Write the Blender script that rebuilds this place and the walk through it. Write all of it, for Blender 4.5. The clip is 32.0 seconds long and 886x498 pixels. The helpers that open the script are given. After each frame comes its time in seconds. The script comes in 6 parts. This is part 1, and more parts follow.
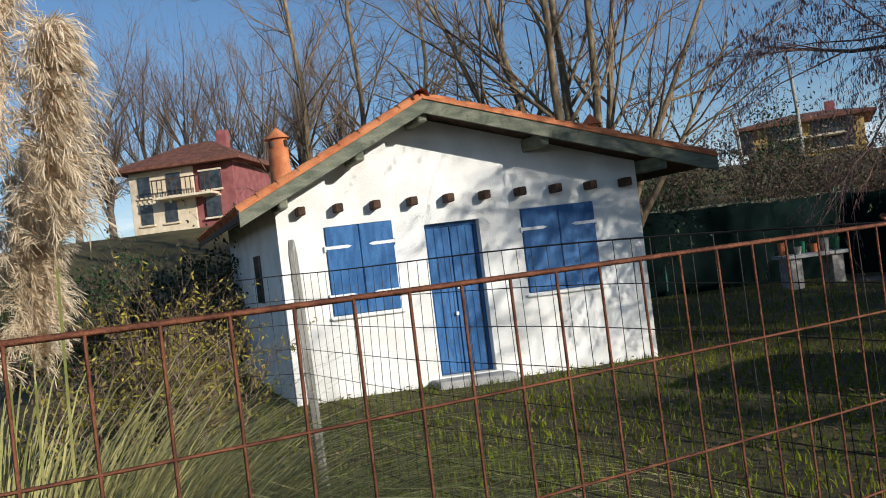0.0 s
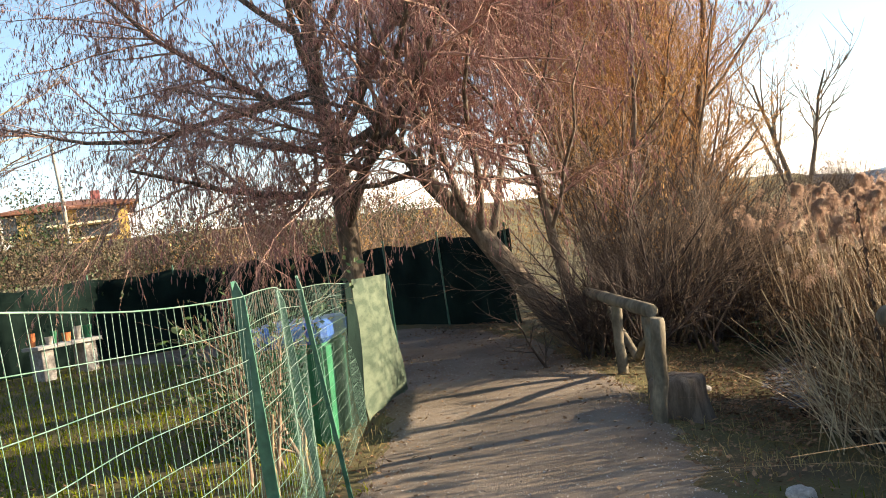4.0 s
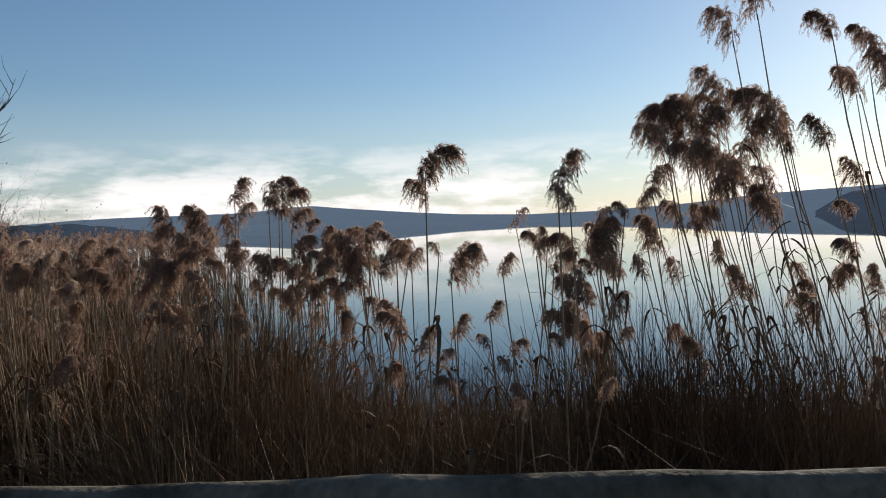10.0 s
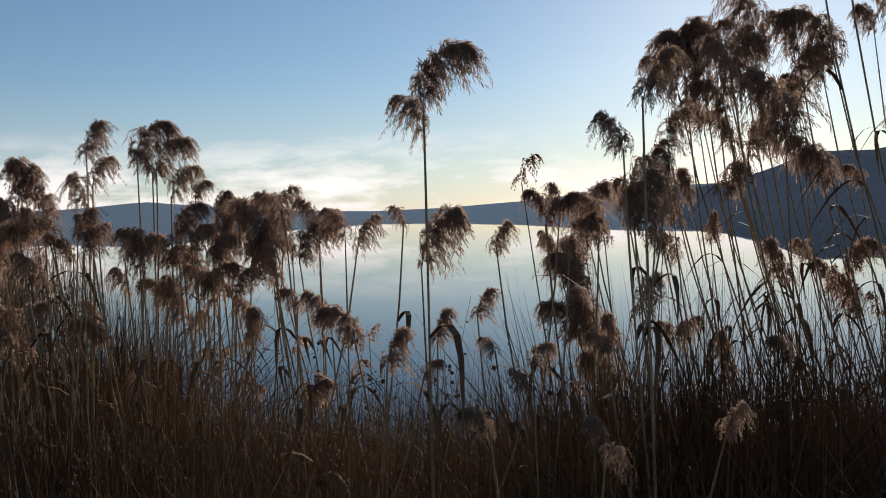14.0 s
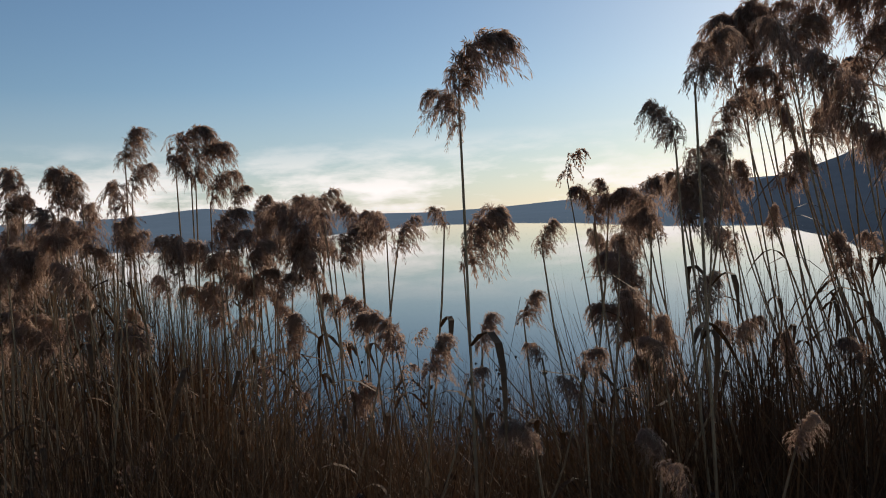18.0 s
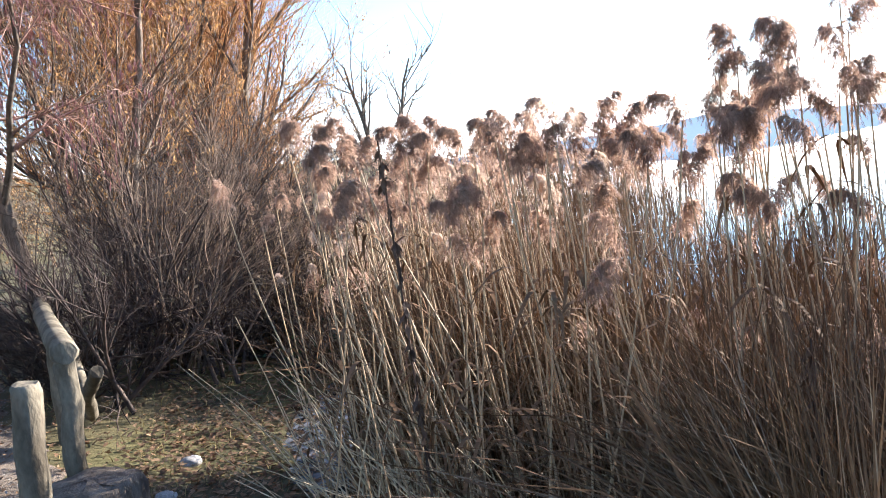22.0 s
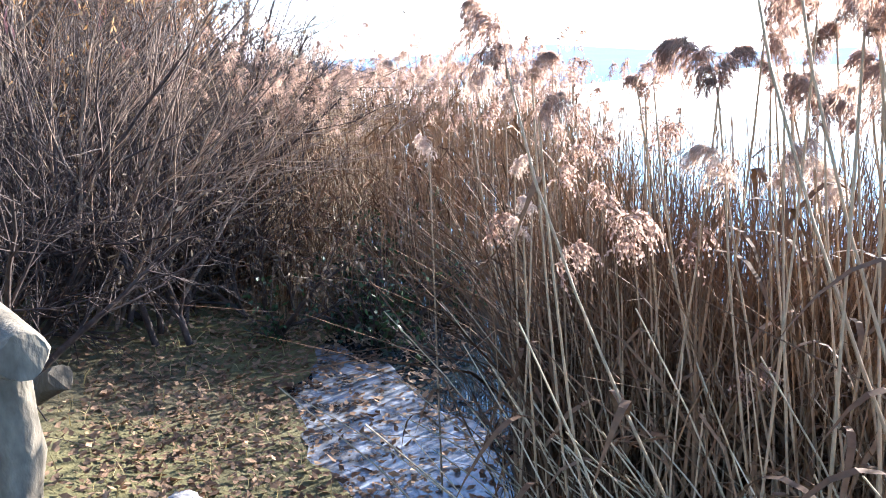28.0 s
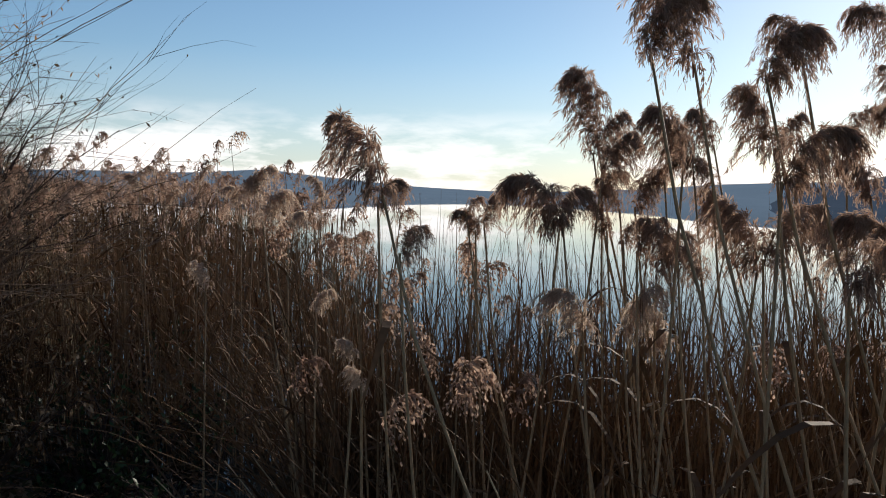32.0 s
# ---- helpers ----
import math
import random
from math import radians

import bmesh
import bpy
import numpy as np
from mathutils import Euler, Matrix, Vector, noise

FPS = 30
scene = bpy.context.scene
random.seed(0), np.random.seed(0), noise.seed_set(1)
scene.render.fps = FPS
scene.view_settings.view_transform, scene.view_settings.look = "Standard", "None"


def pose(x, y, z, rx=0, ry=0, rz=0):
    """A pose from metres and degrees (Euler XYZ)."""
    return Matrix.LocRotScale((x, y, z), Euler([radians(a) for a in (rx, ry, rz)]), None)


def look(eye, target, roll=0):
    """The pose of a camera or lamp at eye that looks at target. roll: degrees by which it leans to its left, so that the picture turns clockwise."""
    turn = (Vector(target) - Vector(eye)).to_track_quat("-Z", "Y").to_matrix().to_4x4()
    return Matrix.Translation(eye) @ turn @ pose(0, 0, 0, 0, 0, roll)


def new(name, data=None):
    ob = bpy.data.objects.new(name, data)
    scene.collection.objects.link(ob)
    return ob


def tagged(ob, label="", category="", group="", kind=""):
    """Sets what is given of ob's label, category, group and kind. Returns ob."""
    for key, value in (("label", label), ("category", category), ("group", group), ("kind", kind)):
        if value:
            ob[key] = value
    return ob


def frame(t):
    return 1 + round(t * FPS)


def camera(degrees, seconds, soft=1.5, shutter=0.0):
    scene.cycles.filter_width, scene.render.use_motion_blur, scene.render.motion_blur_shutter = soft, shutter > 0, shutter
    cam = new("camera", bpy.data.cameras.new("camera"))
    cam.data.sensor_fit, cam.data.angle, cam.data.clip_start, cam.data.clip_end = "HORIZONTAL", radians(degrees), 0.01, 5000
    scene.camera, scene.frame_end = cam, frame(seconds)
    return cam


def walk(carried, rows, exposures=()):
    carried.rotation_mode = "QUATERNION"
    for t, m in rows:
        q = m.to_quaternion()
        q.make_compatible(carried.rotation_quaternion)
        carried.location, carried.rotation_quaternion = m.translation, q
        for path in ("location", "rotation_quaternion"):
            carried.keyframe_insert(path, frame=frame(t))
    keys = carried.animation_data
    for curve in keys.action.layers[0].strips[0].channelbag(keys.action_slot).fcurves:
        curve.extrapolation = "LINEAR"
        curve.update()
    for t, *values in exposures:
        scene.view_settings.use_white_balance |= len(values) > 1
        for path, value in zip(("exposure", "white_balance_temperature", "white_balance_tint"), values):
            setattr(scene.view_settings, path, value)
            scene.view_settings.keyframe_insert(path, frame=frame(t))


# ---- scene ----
cam = camera(56.3, 32.0, 1.0)
PATH = [
    (0, (1.061, -2.023, 1.653), (1.302, -0.038, 1.673), -6.9),
    (0.5, (1.075, -2.007, 1.649), (1.352, -0.027, 1.667), -6.7),
    (1, (1.155, -1.963, 1.620), (1.748, -0.053, 1.628), -6.9),
    (1.5, (1.252, -2.009, 1.626), (2.103, -0.199, 1.632), -7.2),
    (2, (1.305, -2.026, 1.628), (2.241, -0.259, 1.641), -7.6),
    (2.5, (1.322, -2.058, 1.635), (2.332, -0.334, 1.707), -7.5),
    (3, (1.394, -2.078, 1.630), (2.539, -0.439, 1.688), -8.0),
    (3.5, (1.498, -2.110, 1.619), (2.858, -0.644, 1.648), -8.3),
    (4, (1.633, -2.132, 1.611), (3.258, -0.966, 1.603), -8.6),
    (4.5, (1.751, -2.082, 1.590), (3.558, -1.228, 1.524), -8.1),
    (6.5, (2.251, -2.098, 1.705), (4.232, -2.344, 1.583), -1.6),
    (7, (2.407, -2.129, 1.701), (4.341, -2.633, 1.620), -0.9),
    (7.5, (2.569, -2.212, 1.703), (4.486, -2.782, 1.675), -2.3),
    (8, (2.770, -2.236, 1.676), (4.692, -2.788, 1.630), -1.6),
    (8.5, (2.961, -2.229, 1.658), (4.843, -2.905, 1.629), -1.1),
    (9, (3.162, -2.286, 1.643), (5.047, -2.954, 1.623), -1.8),
    (9.5, (3.333, -2.298, 1.611), (5.235, -2.915, 1.565), -1.7),
    (10, (3.500, -2.266, 1.612), (5.392, -2.911, 1.548), -1.8),
    (10.5, (3.666, -2.297, 1.586), (5.537, -2.994, 1.473), -1.9),
    (11, (3.844, -2.351, 1.586), (5.725, -3.025, 1.493), -2.1),
    (11.5, (3.957, -2.327, 1.568), (5.830, -3.021, 1.465), -2.0),
    (12, (4.109, -2.274, 1.559), (5.970, -2.997, 1.450), -2.0),
    (12.5, (4.237, -2.284, 1.538), (6.109, -2.980, 1.441), -2.2),
    (13, (4.367, -2.309, 1.537), (6.226, -3.042, 1.464), -2.3),
    (13.5, (4.478, -2.319, 1.520), (6.285, -3.173, 1.441), -2.4),
    (14, (4.609, -2.274, 1.504), (6.349, -3.256, 1.421), -1.8),
    (14.5, (4.659, -2.290, 1.507), (6.385, -3.290, 1.368), -1.9),
    (16.5, (4.683, -2.361, 1.518), (6.434, -3.324, 1.446), -2.1),
    (17, (4.677, -2.354, 1.513), (6.445, -3.285, 1.443), -2.5),
    (17.5, (4.685, -2.351, 1.507), (6.476, -3.237, 1.430), -3.0),
    (18, (4.685, -2.347, 1.504), (6.484, -3.217, 1.427), -3.1),
    (18.5, (4.693, -2.347, 1.506), (6.492, -3.217, 1.428), -2.8),
    (19, (4.697, -2.332, 1.503), (6.523, -3.145, 1.433), -3.1),
    (19.5, (4.749, -2.336, 1.552), (6.690, -2.810, 1.461), -5.2),
    (20, (4.800, -2.283, 1.499), (6.789, -2.404, 1.335), -6.0),
    (20.5, (4.836, -2.147, 1.494), (6.829, -2.084, 1.340), -7.3),
    (21, (4.897, -2.037, 1.484), (6.878, -1.899, 1.246), -6.7),
    (21.5, (4.966, -1.935, 1.466), (6.948, -1.796, 1.231), -6.5),
    (22, (5.002, -1.770, 1.400), (6.968, -1.451, 1.213), -7.5),
    (22.5, (5.147, -1.587, 1.381), (7.116, -1.317, 1.154), -6.3),
    (23, (5.331, -1.447, 1.352), (7.297, -1.151, 1.137), -6.9),
    (23.5, (5.444, -1.258, 1.346), (7.410, -0.981, 1.105), -6.1),
    (24, (5.577, -1.099, 1.334), (7.540, -0.817, 1.073), -6.0),
    (24.5, (5.737, -0.962, 1.310), (7.683, -0.632, 0.990), -7.4),
    (25, (5.863, -0.840, 1.305), (7.806, -0.537, 0.942), -7.9),
    (25.5, (5.977, -0.637, 1.286), (7.944, -0.503, 0.949), -7.9),
    (27.5, (6.620, -0.159, 1.348), (8.578, -0.134, 0.939), -1.7),
    (28, (6.822, -0.139, 1.360), (8.775, -0.223, 0.937), -2.1),
    (28.5, (6.929, -0.085, 1.342), (8.881, -0.279, 0.952), -2.1),
    (29, (7.049, 0.030, 1.352), (8.967, -0.442, 1.043), -2.8),
    (29.5, (7.112, 0.079, 1.364), (8.988, -0.583, 1.150), -0.1),
    (30, (7.121, 0.075, 1.364), (8.991, -0.625, 1.254), 1.5),
    (30.5, (7.134, 0.060, 1.362), (9.002, -0.647, 1.254), 1.7),
    (31, (7.142, 0.053, 1.362), (8.989, -0.706, 1.249), 1.3),
    (31.5, (7.135, 0.061, 1.362), (8.977, -0.708, 1.244), 1.7),
    (32, (7.140, 0.055, 1.362), (8.989, -0.696, 1.233), 1.6),
]
EXPOSURES = [(0, 0.15, 5900, 8), (1, 0.25, 5900, 8), (2, 0.7, 6300, 8), (3, 1.1, 6800, 9), (4, 2.05, 8000, 10), (4.5, 2.3, 8000, 10), (6.5, -0.05, 6200, 8), (12, -0.05, 6300, 9), (16.5, -0.25, 6400, 9), (19, -0.2, 6400, 9), (20, 0.55, 6350, 8), (21, 2.1, 6100, 11), (24, 2.75, 5900, 12), (25, 3.1, 5900, 12), (28.2, 3.1, 5500, 12), (29, 1.1, 5700, 9), (30, -0.05, 5850, 8), (32, 0.15, 6250, 8)]
walk(cam, [(t, look(eye, target, roll)) for t, eye, target, roll in PATH], EXPOSURES)

# ---- light ----
SUN_AZ, SUN_EL = 141.0, 17.0   # degrees from +y towards +x, and above the horizon
sun_dir = Vector((math.sin(radians(SUN_AZ)) * math.cos(radians(SUN_EL)), math.cos(radians(SUN_AZ)) * math.cos(radians(SUN_EL)), math.sin(radians(SUN_EL))))
sun = new("sun", bpy.data.lights.new("sun", "SUN"))
sun.data.energy, sun.data.angle, sun.data.color = 5.0, radians(0.6), (1.0, 0.90, 0.76)
sun.matrix_world = look((0, 0, 30), Vector((0, 0, 30)) - sun_dir)

world = bpy.data.worlds.new("sky")
scene.world = world
world.use_nodes = True
wn, wl = world.node_tree.nodes, world.node_tree.links
wn.clear()


def wnode(kind, **values):
    n = wn.new(kind)
    for key, value in values.items():
        n.inputs[key].default_value = value
    return n


sky = wn.new("ShaderNodeTexSky")
sky.sky_type, sky.sun_disc = "NISHITA", False
sky.sun_elevation, sky.sun_rotation = radians(SUN_EL), radians(SUN_AZ)
sky.air_density, sky.dust_density, sky.ozone_density, sky.altitude = 1.0, 0.22, 3.0, 200
wcoord = wn.new("ShaderNodeTexCoord")
wsep = wn.new("ShaderNodeSeparateXYZ")
wl.new(wcoord.outputs["Generated"], wsep.inputs[0])
wmap = wn.new("ShaderNodeMapping")
wmap.inputs["Scale"].default_value = (5.0, 5.0, 20.0)
wl.new(wcoord.outputs["Generated"], wmap.inputs[0])
wnoise = wnode("ShaderNodeTexNoise", Scale=1.7, Detail=7.0, Roughness=0.58)
wl.new(wmap.outputs[0], wnoise.inputs["Vector"])
wramp = wn.new("ShaderNodeValToRGB")
wramp.color_ramp.elements[0].position, wramp.color_ramp.elements[1].position = 0.43, 0.60
wl.new(wnoise.outputs["Fac"], wramp.inputs[0])
# clouds lie in a low band above the horizon
wband = wn.new("ShaderNodeValToRGB")
els = wband.color_ramp.elements
els[0].position, els[0].color = 0.0, (0.8, 0.8, 0.8, 1)
els[1].position, els[1].color = 0.105, (0, 0, 0, 1)
e2 = els.new(0.035)
e2.color = (1, 1, 1, 1)
e3 = els.new(0.065)
e3.color = (0.5, 0.5, 0.5, 1)
wl.new(wsep.outputs["Z"], wband.inputs[0])
wmul = wn.new("ShaderNodeMath")
wmul.operation = "MULTIPLY"
wl.new(wramp.outputs[0], wmul.inputs[0])
wl.new(wband.outputs[0], wmul.inputs[1])
wcloud = wn.new("ShaderNodeMix")
wcloud.data_type, wcloud.blend_type = "RGBA", "MIX"
wl.new(wmul.outputs[0], wcloud.inputs["Factor"])
wl.new(sky.outputs[0], wcloud.inputs["A"])
wcloud.inputs["B"].default_value = (13.5, 12.4, 11.9, 1)
# pale haze close to the horizon
wlow = wn.new("ShaderNodeValToRGB")
wlow.color_ramp.elements[0].position, wlow.color_ramp.elements[0].color = 0.0, (0.5, 0.5, 0.5, 1)
wlow.color_ramp.elements[1].position, wlow.color_ramp.elements[1].color = 0.16, (0, 0, 0, 1)
wl.new(wsep.outputs["Z"], wlow.inputs[0])
whaze = wn.new("ShaderNodeMix")
whaze.data_type, whaze.blend_type = "RGBA", "MIX"
wl.new(wlow.outputs[0], whaze.inputs["Factor"])
wl.new(sky.outputs[0], whaze.inputs["A"])
whaze.inputs["B"].default_value = (6.6, 6.7, 7.2, 1)
wl.new(whaze.outputs["Result"], wcloud.inputs["A"])
wbg = wnode("ShaderNodeBackground", Strength=0.094)
wl.new(wcloud.outputs["Result"], wbg.inputs["Color"])
wout = wn.new("ShaderNodeOutputWorld")
wl.new(wbg.outputs[0], wout.inputs[0])


# ---- materials ----
def material(name, a, b, scale=6.0, rough=0.85, bump=0.2, fine=60.0, thin=0.0, metal=0.0, spread=0.12, stretch=(1, 1, 1), spec=0.3, random=0.0):
    """Two tones mixed by noise at two scales, fine relief, and, for thin leaves, light passing through."""
    m = bpy.data.materials.new(name)
    m.use_nodes = True
    n, l = m.node_tree.nodes, m.node_tree.links
    n.clear()
    out, p = n.new("ShaderNodeOutputMaterial"), n.new("ShaderNodeBsdfPrincipled")
    co, mp = n.new("ShaderNodeTexCoord"), n.new("ShaderNodeMapping")
    mp.inputs["Scale"].default_value = stretch
    l.new(co.outputs["Object"], mp.inputs[0])
    big, small = n.new("ShaderNodeTexNoise"), n.new("ShaderNodeTexNoise")
    big.inputs["Scale"].default_value, big.inputs["Detail"].default_value = scale, 5
    small.inputs["Scale"].default_value, small.inputs["Detail"].default_value = fine, 3
    l.new(mp.outputs[0], big.inputs["Vector"])
    l.new(mp.outputs[0], small.inputs["Vector"])
    ramp = n.new("ShaderNodeValToRGB")
    ramp.color_ramp.elements[0].position, ramp.color_ramp.elements[1].position = 0.5 - spread, 0.5 + spread
    ramp.color_ramp.elements[0].color, ramp.color_ramp.elements[1].color = (*a, 1), (*b, 1)
    l.new(big.outputs["Fac"], ramp.inputs[0])
    mix = n.new("ShaderNodeMix")
    mix.data_type, mix.blend_type = "RGBA", "OVERLAY"
    mix.inputs["Factor"].default_value = 0.45
    l.new(ramp.outputs[0], mix.inputs["A"])
    l.new(small.outputs["Fac"], mix.inputs["B"])
    col = mix.outputs["Result"]
    if random:
        geo = n.new("ShaderNodeNewGeometry")
        hsv = n.new("ShaderNodeHueSaturation")
        rng = n.new("ShaderNodeMapRange")
        rng.inputs["To Min"].default_value, rng.inputs["To Max"].default_value = 1 - random, 1 + random
        l.new(geo.outputs["Random Per Island"], rng.inputs["Value"])
        l.new(rng.outputs[0], hsv.inputs["Value"])
        l.new(col, hsv.inputs["Color"])
        col = hsv.outputs[0]
    l.new(col, p.inputs["Base Color"])
    p.inputs["Roughness"].default_value, p.inputs["Metallic"].default_value = rough, metal
    p.inputs["Specular IOR Level"].default_value = spec
    if bump:
        bp = n.new("ShaderNodeBump")
        bp.inputs["Strength"].default_value, bp.inputs["Distance"].default_value = bump, 0.01
        l.new(small.outputs["Fac"], bp.inputs["Height"])
        l.new(bp.outputs[0], p.inputs["Normal"])
    if thin:
        tr, ms = n.new("ShaderNodeBsdfTranslucent"), n.new("ShaderNodeMixShader")
        l.new(col, tr.inputs["Color"])
        ms.inputs[0].default_value = thin
        l.new(p.outputs[0], ms.inputs[1])
        l.new(tr.outputs[0], ms.inputs[2])
        l.new(ms.outputs[0], out.inputs[0])
    else:
        l.new(p.outputs[0], out.inputs[0])
    return m


PLASTER = material("white plaster", (0.74, 0.71, 0.66), (0.86, 0.84, 0.80), 2.2, 0.95, 0.35, 55)
BLUE = material("blue paint", (0.03, 0.10, 0.25), (0.055, 0.155, 0.35), 5, 0.5, 0.15, 40, stretch=(3, 3, 0.6))
WHITE_METAL = material("white strap", (0.7, 0.7, 0.68), (0.82, 0.82, 0.8), 20, 0.5, 0.05)
TILE = material("terracotta", (0.42, 0.13, 0.05), (0.58, 0.22, 0.09), 5, 0.8, 0.3, 70)
FASCIA = material("weathered green-grey board", (0.11, 0.12, 0.085), (0.21, 0.21, 0.15), 4, 0.85, 0.3, 40, stretch=(1, 1, 3))
DARKWOOD = material("dark brown timber", (0.045, 0.025, 0.016), (0.09, 0.05, 0.03), 9, 0.8, 0.4, 60)
CONCRETE = material("concrete", (0.30, 0.29, 0.27), (0.42, 0.41, 0.39), 5, 0.9, 0.4, 80)
RUST = material("rusty steel", (0.095, 0.033, 0.018), (0.19, 0.07, 0.034), 30, 0.75, 0.5, 150, metal=0.25)
GREENPOST = material("green plastic coated steel", (0.02, 0.088, 0.058), (0.05, 0.155, 0.105), 7, 0.4, 0.1, 50, spec=0.5)
GREENWIRE = material("pale green coated wire", (0.085, 0.18, 0.13), (0.17, 0.27, 0.22), 9, 0.4, 0.05, 90, spec=0.5)
DARKWIRE = material("dark thin wire", (0.03, 0.025, 0.022), (0.07, 0.055, 0.045), 9, 0.6, 0.05, 90, metal=0.5)
GREYWOOD = material("weathered grey wood", (0.21, 0.20, 0.175), (0.37, 0.35, 0.315), 8, 0.85, 0.4, 60, stretch=(4, 4, 0.5))
LOG = material("weathered greenish log", (0.080, 0.066, 0.048), (0.175, 0.15, 0.112), 6, 0.9, 0.6, 55, stretch=(1, 1, 0.5), spec=0.12)
BARK = material("grey brown bark", (0.075, 0.056, 0.042), (0.16, 0.125, 0.095), 7, 0.9, 0.6, 45, stretch=(2, 2, 0.5))
PALEBARK = material("sunlit tan bark", (0.15, 0.105, 0.06), (0.30, 0.22, 0.13), 6, 0.9, 0.5, 45, stretch=(2, 2, 0.5))
TWIG = material("brown twig", (0.12, 0.08, 0.055), (0.24, 0.17, 0.12), 12, 0.85, 0.1, 60)
# Darker than TWIG: shade inside the brush is put into the colour.
BRUSHTWIG = material("purple brown twig darkened for shade", (0.028, 0.019, 0.016), (0.07, 0.048, 0.038), 12, 0.85, 0.1, 60)
ALDERTWIG = material("reddish brown twig", (0.23, 0.13, 0.10), (0.42, 0.26, 0.205), 12, 0.8, 0.1, 60)
CATKIN = material("purple brown catkin", (0.24, 0.11, 0.098), (0.44, 0.24, 0.20), 30, 0.8, 0.1, 60, thin=0.25, random=0.35)
WILLOW = material("orange willow twig", (0.26, 0.125, 0.05), (0.42, 0.22, 0.09), 10, 0.8, 0.1, 60, thin=0.15)
WILLOWLEAF = material("dry orange leaf", (0.30, 0.16, 0.06), (0.46, 0.27, 0.11), 3, 0.8, 0.1, 60, thin=0.4, random=0.3)
DRYLEAF = material("dull olive brown leaf", (0.075, 0.055, 0.036), (0.17, 0.125, 0.08), 3, 0.8, 0.1, 60, thin=0.3, random=0.4)
LITTER = material("fallen leaf", (0.10, 0.054, 0.028), (0.24, 0.15, 0.085), 3, 0.85, 0.1, 60, thin=0.15, random=0.5)
STEM = material("dry reed stem", (0.19, 0.115, 0.062), (0.36, 0.25, 0.145), 0.8, 0.6, 0.1, 60, thin=0.03, random=0.35)
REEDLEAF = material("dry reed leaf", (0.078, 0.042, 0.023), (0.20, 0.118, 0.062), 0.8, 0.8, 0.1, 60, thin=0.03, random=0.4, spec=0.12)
SEDGE = material("bleached standing sedge", (0.15, 0.095, 0.055), (0.33, 0.235, 0.145), 0.8, 0.7, 0.1, 60, thin=0.04, random=0.45)
PLUME = material("fluffy brown reed plume", (0.25, 0.155, 0.115), (0.52, 0.37, 0.28), 6, 0.9, 0.0, 60, thin=0.6, random=0.25)
# Paler copy of PLUME: seed fluff with the bay's backlight put into the colour.
PALEPLUME = material("pale seeding reed plume lightened for backlight", (0.42, 0.31, 0.24), (0.68, 0.54, 0.43), 6, 0.9, 0.0, 60, thin=0.6, random=0.25)
PAMPAS = material("cream pampas plume", (0.60, 0.48, 0.33), (0.82, 0.70, 0.53), 4, 0.9, 0.0, 60, thin=0.4, random=0.15)
PAMPASLEAF = material("pampas blade", (0.20, 0.21, 0.06), (0.50, 0.44, 0.19), 0.9, 0.6, 0.0, 60, thin=0.25, random=0.4)
GRASS = material("grass blade", (0.075, 0.105, 0.006), (0.185, 0.205, 0.016), 0.6, 0.7, 0.0, 60, thin=0.35, random=0.4, spec=0.08)
DRYGRASS = material("dry grass blade", (0.20, 0.15, 0.06), (0.34, 0.27, 0.12), 0.6, 0.7, 0.0, 60, thin=0.3, random=0.4)
HEDGE = material("dark green leaf", (0.012, 0.03, 0.010), (0.035, 0.065, 0.02), 3, 0.5, 0.0, 60, thin=0.15, random=0.5)
YELLOWLEAF = material("yellow green leaf", (0.20, 0.17, 0.02), (0.36, 0.29, 0.05), 3, 0.6, 0.0, 60, thin=0.3, random=0.4)
SHADECLOTH = material("dark green shade cloth", (0.0035, 0.009, 0.008), (0.008, 0.018, 0.015), 1.3, 0.9, 0.3, 120, spec=0.05)
PALECLOTH = material("pale green shade cloth", (0.055, 0.082, 0.055), (0.115, 0.145, 0.10), 4, 0.85, 0.3, 150, thin=0.25, stretch=(1, 1, 3))
BIN = material("green plastic", (0.01, 0.10, 0.045), (0.02, 0.16, 0.075), 3, 0.45, 0.05)
LIDBLUE = material("blue plastic", (0.02, 0.07, 0.25), (0.035, 0.11, 0.34), 3, 0.45, 0.05)
STONE = material("pale stone", (0.24, 0.22, 0.20), (0.42, 0.39, 0.36), 9, 0.9, 0.5, 70)
YELLOWWALL = material("ochre render", (0.42, 0.27, 0.08), (0.55, 0.37, 0.13), 2, 0.9, 0.1)
PINKWALL = material("dark pink render", (0.22, 0.07, 0.07), (0.30, 0.11, 0.10), 2, 0.9, 0.1)
CREAMWALL = material("cream render", (0.62, 0.50, 0.34), (0.75, 0.63, 0.46), 2, 0.9, 0.1)
ROOFFAR = material("brown red roof tile", (0.12, 0.05, 0.035), (0.20, 0.085, 0.055), 3, 0.85, 0.4, 12)
WINDOWDARK = material("dark window glass", (0.02, 0.025, 0.03), (0.05, 0.06, 0.07), 3, 0.15, 0.0, spec=0.6)
# The bluish tones of both far shores put aerial haze into the colour.
HILL = material("far wooded hill in painted haze", (0.034, 0.053, 0.078), (0.044, 0.064, 0.090), 0.02, 1.0, 0.0, 0.3, spec=0.0)
FARBANK = material("near wooded headland in painted haze", (0.018, 0.027, 0.040), (0.026, 0.036, 0.050), 0.05, 1.0, 0.0, 0.5, spec=0.0)
PATHMAT = material("grey brown gravel path", (0.118, 0.090, 0.066), (0.212, 0.168, 0.130), 0.9, 0.95, 0.9, 140, spread=0.2)
